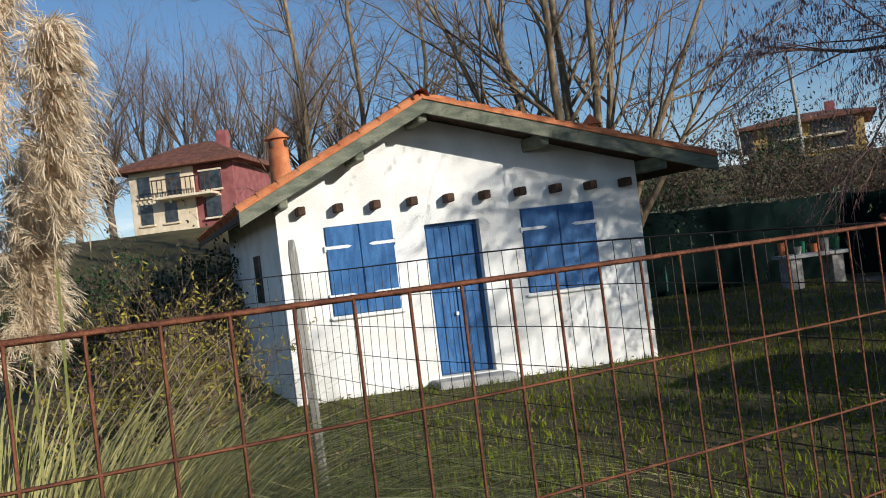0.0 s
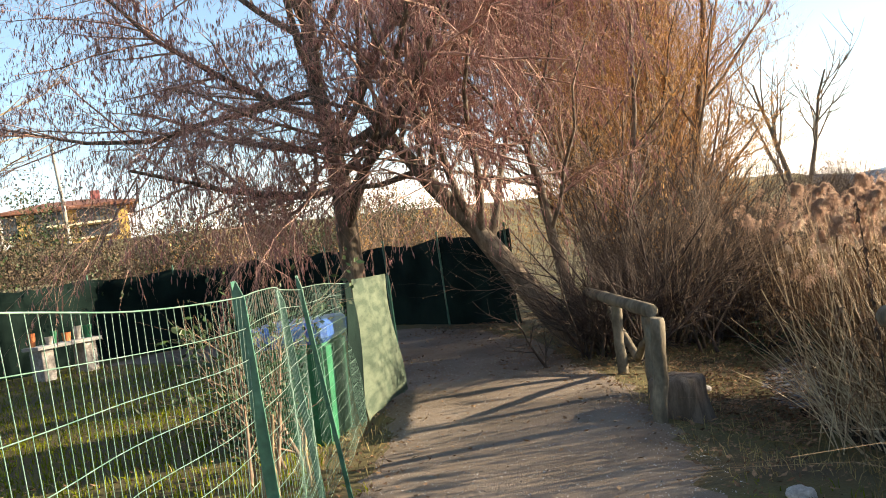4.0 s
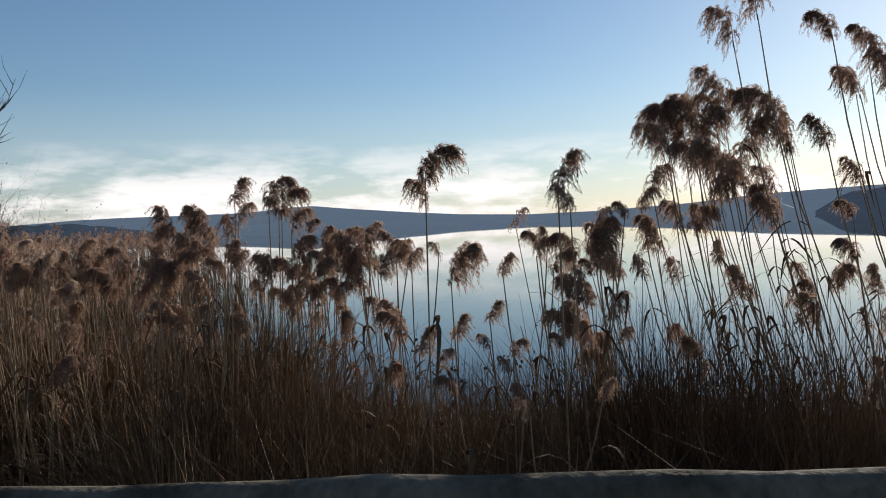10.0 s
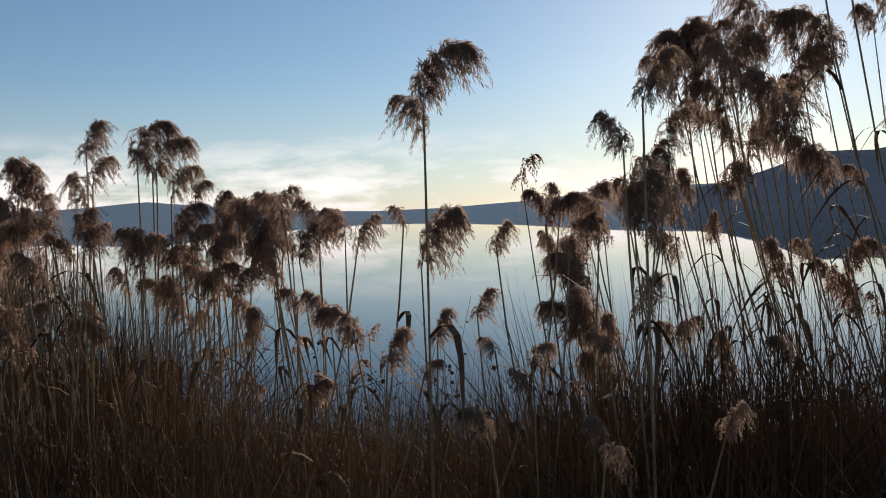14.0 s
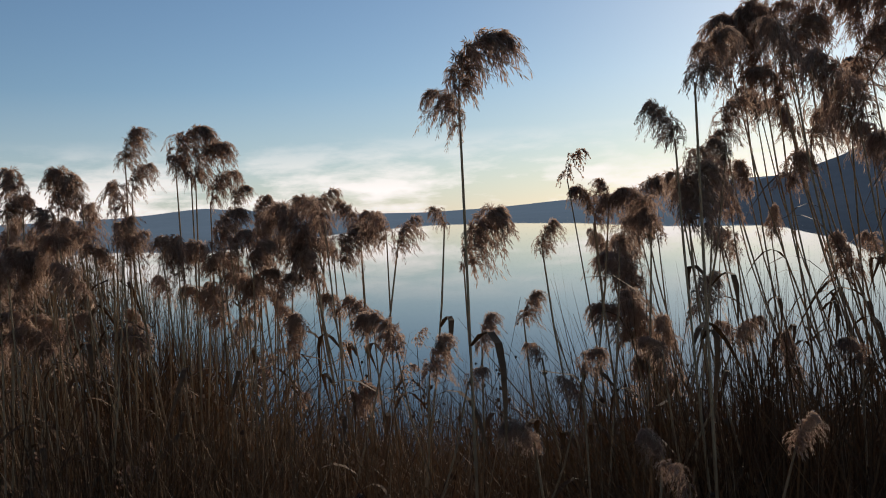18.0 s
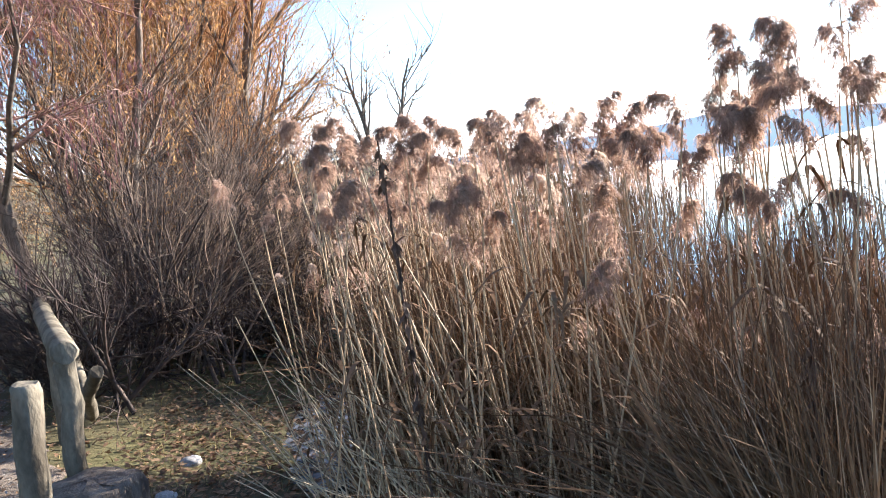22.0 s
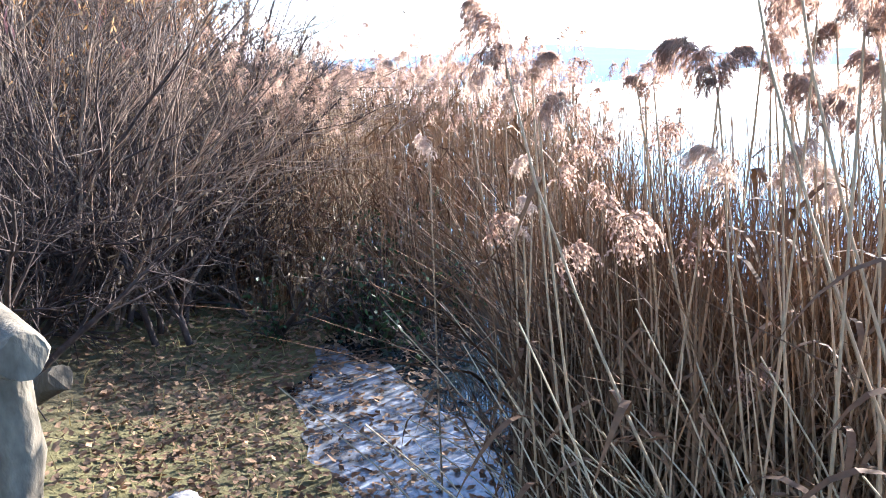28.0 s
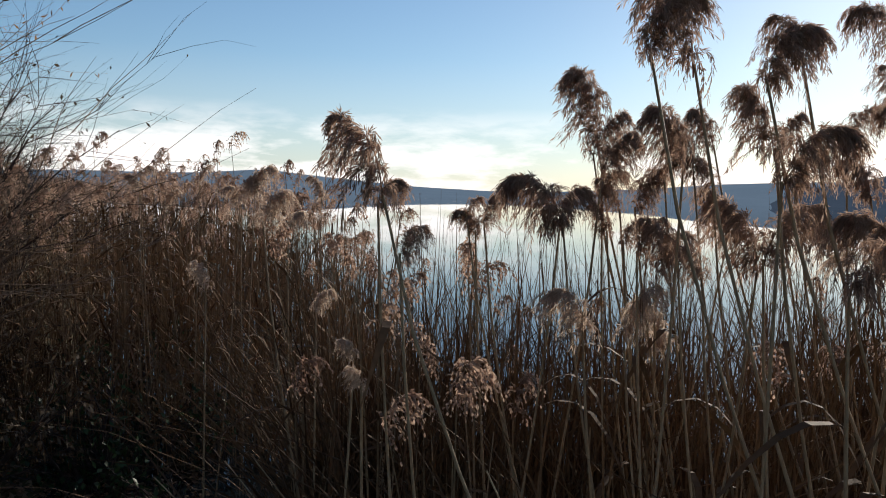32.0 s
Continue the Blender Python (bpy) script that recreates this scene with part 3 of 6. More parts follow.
        for q in range(4):
            an = q * 1.57 + 0.75
            hx, hy = cx + math.sin(an) * r * 0.93, cy - math.cos(an) * r * 0.93
            add("smoke_hole", mesh_of("smoke_hole", *tubes([[(hx, hy, z1 - 0.25), (hx, hy, z1 - 0.16), (hx, hy, z1 - 0.145)]], [[0.035, 0.035, 0.01]], 8), DARKWOOD), "", ch)
    return house


garden_house()


# ---- trees ----
def grow(seed, stems, levels, wander=0.10):
    """Limbs by level. stems: base, direction, length, radius. levels: dicts with n, length, angle, lift, start, radius, points."""
    rnd = np.random.default_rng(seed)
    out = []
    K = 7
    P, R = [], []
    for base, way, length, radius in stems:
        d = unit(np.array(way, float))
        t = np.linspace(0, 1, K)
        w = np.cumsum(rnd.normal(0, wander * length / K, (K, 3)), 0) * t[:, None]
        P.append(np.array(base, float) + d * length * t[:, None] + w)
        R.append(radius * (1 - 0.72 * t))
    P, R = np.array(P), np.array(R)
    out.append((P, R))
    for lv in levels:
        B, K, _ = P.shape
        n, k2 = lv["n"], lv.get("points", 5)
        par = np.repeat(np.arange(B), n)
        u = np.clip(rnd.uniform(lv.get("start", 0.25), 1.0, B * n), 0, 0.999) * (K - 1)
        i = u.astype(int)
        f = (u - i)[:, None]
        base = P[par, i] * (1 - f) + P[par, i + 1] * f
        tang = unit(P[par, i + 1] - P[par, i])
        rad = R[par, i] * (1 - f[:, 0]) + R[par, i + 1] * f[:, 0]
        plen = np.linalg.norm(P[:, -1] - P[:, 0], axis=1)[par]
        side = unit(np.cross(tang, rnd.normal(size=tang.shape)))
        ang = np.radians(rnd.normal(lv["angle"], 12, len(par)))[:, None]
        d = unit(tang * np.cos(ang) + side * np.sin(ang))
        L = plen * rnd.uniform(*lv["length"], len(par)) if "length" in lv else rnd.uniform(*lv["metres"], len(par))
        t = np.linspace(0, 1, k2)
        lift = np.array(lv.get("bend", (0, 0, 0))) + Z3 * lv.get("lift", 0.0)
        Q = base[:, None] + d[:, None] * (L[:, None] * t)[..., None] + (lift * (L[:, None, None] * (t ** 2)[None, :, None]))
        Q = Q + np.cumsum(rnd.normal(0, 1, Q.shape) * (L[:, None, None] * lv.get("wander", 0.05)), 1) * t[None, :, None]
        r0 = np.maximum(np.minimum(rad * lv.get("radius", 0.6), rad), lv.get("least", 0.002))
        P, R = Q, r0[:, None] * (1 - 0.75 * t)[None]
        out.append((P, R))
    return out


def limbs_mesh(name, levels, mat, sides=(8, 5, 4, 3, 3)):
    return mesh_of(name, *joined(*[tubes(P, R, s) for (P, R), s in zip(levels, sides)]), mat, True)


def bits(P, count, size, droop, seed, wide=0.35, spindle=False):
    """Leaves or catkins hung along the polylines P."""
    rnd = np.random.default_rng(seed)
    B, K, _ = P.shape
    pick = rnd.integers(0, B, count)
    u = rnd.uniform(0.25, 0.999, count) * (K - 1)
    i = u.astype(int)
    f = (u - i)[:, None]
    base = P[pick, i] * (1 - f) + P[pick, i + 1] * f
    d = unit(rnd.normal(size=(count, 3)) * (1 - droop) + np.array((0, 0, -1.0)) * droop * 1.6)
    L = rnd.uniform(0.6, 1.3, count)[:, None] * size
    t = np.array((0.0, 0.5, 1.0))
    Q = base[:, None] + d[:, None] * (L * t)[..., None]
    w = np.array((0.15, 1.0, 0.1)) * size * wide * 0.5
    W = np.tile(w, (count, 1)) * rnd.uniform(0.7, 1.3, (count, 1))
    return tubes(Q, W, 3) if spindle else ribbons(Q, W, unit(rnd.normal(size=(count, 1, 3))))


def tree(name, label, stems, levels, seed, mats, leaf=None, wander=0.10, sides=(8, 5, 4, 3, 3), split=1):
    lv = grow(seed, stems, levels, wander)
    b = stems[0][0]
    t = tagged(new(name), label, "tree")
    part("trunk", limbs_mesh("trunk", lv[: split + 1], mats[0], sides), t)
    part("crown", limbs_mesh("crown", lv[split + 1:], mats[1], sides[split + 1:]), t, "bare twigs")
    for count, size, droop, wide, mat, lab, spindle in leaf or ():
        part("foliage" if not spindle else "catkin_cover", mesh_of("foliage", *bits(lv[-1][0], count, size, droop, seed + 9, wide, spindle), mat), t, lab)
    return t


def gz(x, y):
    return float(height(x, y)) - 0.05


# spreading alder beside the path
tree("alder_tree", "spreading bare alder hung with purple brown catkins beside the path",
     [((11.0, 6.3, gz(11.0, 6.3)), (0.02, 0.0, 1), 8.5, 0.20)],
     [dict(n=22, length=(0.45, 0.78), angle=66, lift=0.16, start=0.22, radius=0.5, points=7, wander=0.03),
      dict(n=15, length=(0.25, 0.5), angle=45, lift=-0.05, start=0.15, radius=0.5, wander=0.04),
      dict(n=10, length=(0.25, 0.5), angle=40, lift=-0.25, start=0.15, radius=0.55, points=4, least=0.0042),
      dict(n=6, metres=(0.2, 0.5), angle=38, lift=-0.5, start=0.3, radius=0.7, points=3, least=0.0025)],
     11, (BARK, ALDERTWIG), [(85000, 0.085, 0.8, 0.17, CATKIN, "hanging purple brown catkins", True)])

# leaning tree at the path's edge
tree("leaning_tree", "dark leaning tree over the path with drooping brown twigs",
     [((12.0, 3.2, gz(12.0, 3.2)), (-0.42, 0.42, 0.9), 4.6, 0.21), ((12.1, 3.2, gz(12.0, 3.2)), (-0.05, 0.12, 1), 4.8, 0.10)],
     [dict(n=13, length=(0.45, 0.8), angle=55, lift=0.10, start=0.3, radius=0.5, points=6, wander=0.04),
      dict(n=10, length=(0.28, 0.5), angle=42, lift=-0.12, start=0.2, radius=0.5, wander=0.05),
      dict(n=8, length=(0.3, 0.5), angle=38, lift=-0.3, start=0.15, radius=0.6, points=4, least=0.0035),
      dict(n=3, metres=(0.15, 0.4), angle=35, lift=-0.5, start=0.3, radius=0.7, points=3, least=0.0025)],
     12, (BARK, ALDERTWIG), [(16000, 0.08, 0.8, 0.18, CATKIN, "hanging purple brown catkins", True)])

# thicket of willows beside the reeds
WILLOWS = [(12.9, 3.0, 4.6, 0.09), (15.5, 3.1, 6.8, 0.10), (17.4, 4.1, 6.0, 0.08), (19.5, 4.6, 6.6, 0.1), (22.0, 5.2, 4.2, 0.06), (17.0, 5.0, 7.2, 0.1), (25.0, 6.8, 3.6, 0.06), (20.5, 6.5, 7.6, 0.1), (14.6, 3.7, 7.4, 0.1), (16.2, 3.4, 7.0, 0.1), (18.4, 4.6, 7.6, 0.1)]
for k, (x, y, h, r) in enumerate(WILLOWS):
    rnd = np.random.default_rng(60 + k)
    g = gz(x, y)
    st = [((x + rnd.normal(0, 0.15), y + rnd.normal(0, 0.15), g), (rnd.normal(0, 0.16), rnd.normal(0, 0.16), 1), h * rnd.uniform(0.75, 1.05), r * rnd.uniform(0.5, 1)) for _ in range(3)]
    tree("willow_tree", "bare upright willow with fine orange brown twigs by the reeds", st,
         [dict(n=14, length=(0.20, 0.38), angle=34, lift=0.18, start=0.08, radius=0.5, points=5, wander=0.03),
          dict(n=10, length=(0.35, 0.6), angle=26, lift=0.2, start=0.1, radius=0.5, wander=0.04),
          dict(n=6, length=(0.4, 0.7), angle=26, lift=0.15, start=0.1, radius=0.6, points=4, least=0.003)],
         70 + k, (BARK, WILLOW if k else TWIG), [(7500, 0.06, 0.5, 0.28, WILLOWLEAF, "sparse dry orange leaves", False)])


# low brush behind the short rail
def bush(name, label, x, y, h, stems, seed, mats, leaf, spread=0.55, up=1.0, category="bush"):
    rnd = np.random.default_rng(seed)
    g = gz(x, y)
    st = [((x + rnd.normal(0, 0.25), y + rnd.normal(0, 0.25), g), (rnd.normal(0, spread), rnd.normal(0, spread), up), h * rnd.uniform(0.7, 1.15), 0.022) for _ in range(stems)]
    lv = grow(seed, st, [dict(n=8, length=(0.35, 0.6), angle=38, lift=0.05, start=0.1, radius=0.6, points=5),
                         dict(n=9, length=(0.35, 0.65), angle=36, lift=0.0, start=0.1, radius=0.6, points=4, least=0.0022)], 0.12)
    t = tagged(new(name), label, category)
    part("branch_mass", limbs_mesh("branch_mass", lv, mats[0], (5, 4, 3)), t)
    count, size, wide = leaf
    if count:
        part("foliage", mesh_of("foliage", *bits(lv[-1][0], count, size, 0.35, seed + 5, wide), mats[1]), t, "small dry leaves")
    return t


for k, (x, y, h, n) in enumerate([(10.9, 1.9, 1.2, 9), (10.6, 2.3, 1.2, 8), (12.5, 0.95, 1.0, 9), (13.6, 1.35, 1.1, 9), (14.9, 1.75, 1.2, 9), (16.2, 2.2, 1.2, 8), (12.2, 2.0, 1.6, 10), (13.3, 1.9, 1.8, 10), (11.7, 1.45, 1.3, 10), (12.7, 1.3, 1.3, 10), (13.8, 1.8, 2.1, 9), (15.0, 2.2, 2.4, 9), (16.5, 2.6, 2.2, 8), (11.9, 2.6, 2.4, 8), (14.0, 2.6, 2.6, 8)]):
    bush("brush", "tangled brown brush with dull olive leaves beside the water", x, y, h, n + 4, 90 + k, (BRUSHTWIG, DRYLEAF), (0 if k < 2 else 3800 if h < 1.15 else 700, 0.038, 0.42), 0.5)

for k, (x, y) in enumerate(((6.35, -1.95), (6.15, -2.5), (5.95, -3.05), (6.5, -2.3), (5.8, -3.7))):
    bush("bramble", "low dark green bramble behind the log railing", x, y, 0.5, 9, 380 + k, (BRUSHTWIG, HEDGE), (1500, 0.045, 0.55), 0.7)
for k, (x, y, h) in enumerate(((11.95, -0.1, 0.5), (12.3, 0.15, 0.6))):
    bush("bramble", "dark green bramble behind the shallow pool", x, y, h, 8, 390 + k, (BRUSHTWIG, HEDGE), (900, 0.04, 0.55), 0.55)

# bare shrub whose long twigs arch towards the lake
rnd = np.random.default_rng(57)
st = [((11.7 + rnd.normal(0, 0.2), 1.75 + rnd.normal(0, 0.2), gz(11.7, 1.75)), (rnd.normal(-0.05, 0.35), rnd.normal(-0.42, 0.3), 1), rnd.uniform(1.3, 2.2), 0.013) for _ in range(11)]
lv = grow(57, st, [dict(n=6, length=(0.35, 0.62), angle=30, start=0.2, radius=0.6, points=7, bend=(0.05, -0.18, 0.10), wander=0.02),
                   dict(n=7, length=(0.3, 0.55), angle=26, start=0.15, radius=0.6, points=6, bend=(0.05, -0.20, 0.06), least=0.0026, wander=0.02)], 0.08)
shrub = tagged(new("bare_shrub"), "bare shrub with long fine arching twigs beside the inlet", "shrub")
part("branch_mass", limbs_mesh("branch_mass", lv[:2], TWIG, (6, 4)), shrub)
part("twig_mass", limbs_mesh("twig_mass", lv[2:], TWIG, (3,)), shrub)

# dead tree standing over the reeds
lv = grow(31, [((71, 12.8, gz(71, 12.8) - 0.3), (-0.10, 0.12, 1), 10.5, 0.28), ((71.4, 12.5, gz(71, 12.8) - 0.3), (0.02, -0.22, 1), 11.5, 0.25), ((71, 12.8, 0), (0.1, 0.38, 1), 8.5, 0.2)],
          [dict(n=9, length=(0.18, 0.45), angle=36, lift=0.25, start=0.35, radius=0.6, points=5, wander=0.05), dict(n=6, length=(0.25, 0.55), angle=35, lift=0.2, start=0.25, radius=0.65, points=4, least=0.035)], 0.10)
dead = tagged(new("dead_tree"), "dead grey tree with broken forked limbs", "tree")
part("trunk", limbs_mesh("trunk", lv[:1], BARK), dead)
part("crown", limbs_mesh("crown", lv[1:], BARK, (5, 4)), dead)

# fan shaped tree behind the house
tree("ash_tree", "tall bare many stemmed tree in low sun behind the house",
     [((7.0 + dx * 0.3, 17.2 + dy * 0.3, gz(7.0, 17.2)), (dx, dy, 1), L, r) for dx, dy, L, r in
      ((-0.42, 0.0, 9, 0.13), (-0.25, 0.15, 10, 0.15), (-0.12, -0.1, 11, 0.16), (0.0, 0.1, 11.5, 0.16), (0.10, -0.05, 11, 0.15), (0.25, 0.1, 10, 0.14), (0.42, 0.0, 9, 0.13), (0.6, 0.1, 7.5, 0.11), (-0.6, 0.05, 7.5, 0.1))],
     [dict(n=9, length=(0.25, 0.5), angle=34, lift=0.14, start=0.22, radius=0.5, points=6, wander=0.04),
      dict(n=8, length=(0.25, 0.5), angle=34, lift=0.1, start=0.15, radius=0.5, wander=0.05, least=0.006),
      dict(n=4, length=(0.3, 0.6), angle=32, lift=0.05, start=0.15, radius=0.6, points=4, least=0.004)],
     21, (PALEBARK, TWIG))

FARTREES = [("birch_tree", "bare pale stemmed birch on the slope", 0.2, 24, 13, 0.13, PALEBARK), ("birch_tree", "bare pale stemmed birch on the slope", 2.2, 26, 14, 0.13, PALEBARK),
            ("birch_tree", "bare pale stemmed birch on the slope", 3.8, 24, 12, 0.12, PALEBARK)]
for k, (nm, lab, x, y, h, r, mat) in enumerate(FARTREES):
    tree(nm, lab, [((x, y, gz(x, y)), (0.03, 0, 1), h, r)],
         [dict(n=26, length=(0.16, 0.3), angle=42, lift=0.12, start=0.18, radius=0.45, points=5, wander=0.04), dict(n=9, length=(0.3, 0.55), angle=36, lift=-0.08, start=0.1, radius=0.5, least=0.006, wander=0.05),
          dict(n=4, length=(0.35, 0.7), angle=32, lift=-0.25, start=0.1, radius=0.6, points=4, least=0.005)], 130 + k, (mat, TWIG))
for k, (x, y, h) in enumerate([(-18, 62, 15), (-15, 60, 17), (-12.5, 62, 17), (-9.5, 60, 18), (-6.5, 62, 17), (-3.5, 58, 15), (-1, 60, 16), (1.8, 56, 13)]):
    tree("lime_tree", "tall bare tree on the hill behind the pink house", [((x, y, gz(x, y)), (0, 0, 1), h * 0.5, 0.3)],
         [dict(n=16, length=(0.4, 0.75), angle=30, lift=0.3, start=0.18, radius=0.5, points=6, wander=0.03), dict(n=12, length=(0.25, 0.45), angle=30, lift=0.15, start=0.2, radius=0.5, least=0.013),
          dict(n=8, length=(0.3, 0.6), angle=28, lift=0.1, start=0.15, radius=0.6, points=4, least=0.008)], 150 + k, (BARK, TWIG))

# scrub on the slope behind the garden
rnd = np.random.default_rng(8)
for k in range(34):
    x = 5 + k * 0.95 + rnd.uniform(-0.5, 0.5)
    y = 22 + rnd.uniform(0, 8) - 0.12 * k
    green = k % 4 == 0
    bush("scrub", "tangled winter scrub on the slope behind the garden", x, y, rnd.uniform(2.0, 3.6), 7, 200 + k, (BRUSHTWIG, HEDGE if green else DRYLEAF), (2600 if green else 2200, 0.11, 0.55), 0.45)
for k in range(12):
    x, y = 15 + k * 2.1 + rnd.uniform(-0.6, 0.6), 16.5 - k * 0.9 + rnd.uniform(-1, 1)
    if x < 34:
        bush("scrub", "tangled brown winter scrub beyond the fence", x + 3, y + 2, rnd.uniform(2.6, 4.6), 7, 300 + k, (TWIG, WILLOWLEAF), (900, 0.09, 0.4), 0.4)
for k in range(30):
    x, y = 5.2 + k * 0.75 + rnd.uniform(-0.3, 0.3), 20.2 + rnd.uniform(-0.5, 1.6) - 0.05 * k
    bush("scrub", "dense reddish brown scrub behind the shade cloth fence", x, y, rnd.uniform(1.9, 3.0), 9, 400 + k, (BRUSHTWIG, DRYLEAF if k % 3 else HEDGE), (1500, 0.09, 0.5), 0.45)
for k in range(15):
    x = 21 + k * 2.6 + rnd.uniform(-0.6, 0.6)
    y = float(np.interp(x, [18, 28, 60], [0.2, 0.5, 6.0])) + rnd.uniform(1.6, 3.0)
    bush("scrub", "dark winter scrub on the bank at the head of the bay", x, y, rnd.uniform(1.4, 2.4), 12, 440 + k, (BRUSHTWIG, DRYLEAF), (350, 0.06, 0.4), 0.45)
for k in range(9):
    bush("hedge", "dark green hedge along the garden", -4.6 + k * 0.75, 13.2 + 0.2 * (k % 2), 1.7, 10, 340 + k, (TWIG, HEDGE), (2600, 0.075, 0.6), 0.35)
for k, (x, y) in enumerate([(-0.75, 6.4), (-0.5, 7.3), (-1.2, 6.9)]):
    bush("yellow_shrub", "yellow green leafy shrub beside the house", x, y, 1.2, 9, 360 + k, (TWIG, YELLOWLEAF), (1700, 0.06, 0.35), 0.4)


# ---- reeds ----
def plume_points(seed, branches, spikes, size=0.30, side=1.0, fat=1.0, erect=False, loose=1.0):
    """One drooping panicle, its foot at the origin: branches fan out, arch over towards +x and hang, strung with fine spikelets."""
    rnd = np.random.default_rng(seed)
    s_ = np.linspace(0, 1, 12)
    ang = np.radians(4 + (12 if erect else rnd.uniform(62, 118)) * s_ ** 1.8) * side
    step = size * (0.96 if erect else 0.74) / 11
    ax = np.cumsum(np.r_[0, np.sin(ang[:-1]) * step])
    az = np.cumsum(np.r_[0, np.cos(ang[:-1]) * step])
    axis = np.stack([ax, 0 * ax, az], -1)
    u = rnd.uniform(0.04, 0.97, branches) ** 0.8
    k = u * 10.99
    i = k.astype(int)
    f = (k - i)[:, None]
    base = axis[i] * (1 - f) + axis[i + 1] * f
    tang = unit(axis[i + 1] - axis[i])
    back = np.where(rnd.uniform(0, 1, branches) < 0.26, -0.9, 1.0)
    d = rnd.normal(size=(branches, 3)) * ((0.34, 0.38, 0.22) if erect else (0.42 * loose, 0.50 * loose, 0.28))
    d[:, 0] += (0.55 if erect else 0.42) * back * side
    d = unit(d * 0.75 + tang * 1.0) if erect else unit(d + tang * 0.62 + Z3 * 0.12)
    L = size * rnd.uniform(0.24, 0.60, branches) * np.interp(u, [0, 0.3, 0.7, 1], [0.80, 1.05, 0.9, 0.5])
    t = np.linspace(0.08, 1, spikes)
    fall = np.stack([0.10 * side + rnd.normal(0, 0.14, branches), rnd.normal(0, 0.14, branches), -rnd.uniform(0.55, 1.0, branches)], -1) * (0.45 if erect else 0.92)

    def curve(tt):
        return base[:, None] + L[:, None, None] * (d[:, None] * (0.85 * tt - 0.30 * tt ** 2)[None, :, None] + fall[:, None] * (0.95 * tt ** 2)[None, :, None])

    n = branches * spikes
    P = curve(t)
    flow = unit(curve(t + 0.04) - P).reshape(-1, 3)
    away = unit(rnd.normal(size=(n, 3)))
    P = P.reshape(-1, 3) + away * size * 0.010
    way = unit(flow * 0.9 + away * 0.5 - Z3 * 0.3)
    ln = size * rnd.uniform(0.03, 0.075, n)[:, None]
    Q = np.stack([P, P + way * ln * 0.55, P + way * ln], 1)
    w = size * 0.0072 * fat * rnd.uniform(0.6, 1.4, (n, 1)) * np.array((0.45, 1.0, 0.12))
    a = ribbons(Q, w, unit(rnd.normal(size=(n, 1, 3))))
    c = tubes(curve(np.linspace(0, 1, 5)), np.full((branches, 5), 0.0018 * size * min(fat, 1.5)), 3)
    b = tubes(axis[None], np.linspace(0.0024, 0.0008, 12)[None], 3)
    return joined(a, b, c)


def placed(template, xy_, z, turn, scale):
    """Copies of a template's corners and faces, turned about z, scaled and moved, in one pair of arrays."""
    v, q = template
    c, s_ = np.cos(turn), np.sin(turn)
    x = v[None, :, 0] * c[:, None] - v[None, :, 1] * s_[:, None]
    y = v[None, :, 0] * s_[:, None] + v[None, :, 1] * c[:, None]
    V = np.stack([x, y, np.broadcast_to(v[None, :, 2], x.shape)], -1) * scale[:, None, None]
    V = V + np.concatenate([xy_, z[:, None]], 1)[:, None]
    Q = q[None] + (np.arange(len(turn)) * len(v))[:, None, None]
    return V.reshape(-1, 3), Q.reshape(-1, q.shape[1])


def reed_zone(x, y):
    """How thickly reeds stand: 0 to 1."""
    d = shore_offset(x, y)
    wide = np.interp(x, [-30, 0, 4, 6, 8, 10, 14, 20, 60], [3, 2.5, 2.6, 2.4, 2.4, 2.6, 3.0, 4.5, 12])
    inside = smooth01((d + wide) / 0.8) * smooth01((np.interp(x, [11.6, 12.6], [-0.05, 1.4]) - d) / 0.5)
    inlet = (x > 9.0) & (x < 12.1) & (y > -0.35 - 0.22 * (x - 9.0))
    inside = np.where(inlet | (np.hypot(x - 6.8, y + 0.2) < 1.0), 0, inside)
    az = np.degrees(np.arctan2(x - 4.68, y + 2.35))
    gap = np.exp(-((az - 118.5) / 6.5) ** 2) * (np.hypot(x - 4.68, y + 2.35) < 14)
    return inside * (1 - 0.95 * gap) * (0.6 + 0.4 * inner_bay(x, y))


def inner_bay(x, y):
    """1 in the thick tall part of the bed towards the land, 0 in its thin outer fringe."""
    return smooth01((y + 0.75 + 0.15 * (x - 8)) / 0.8 + 0.5)


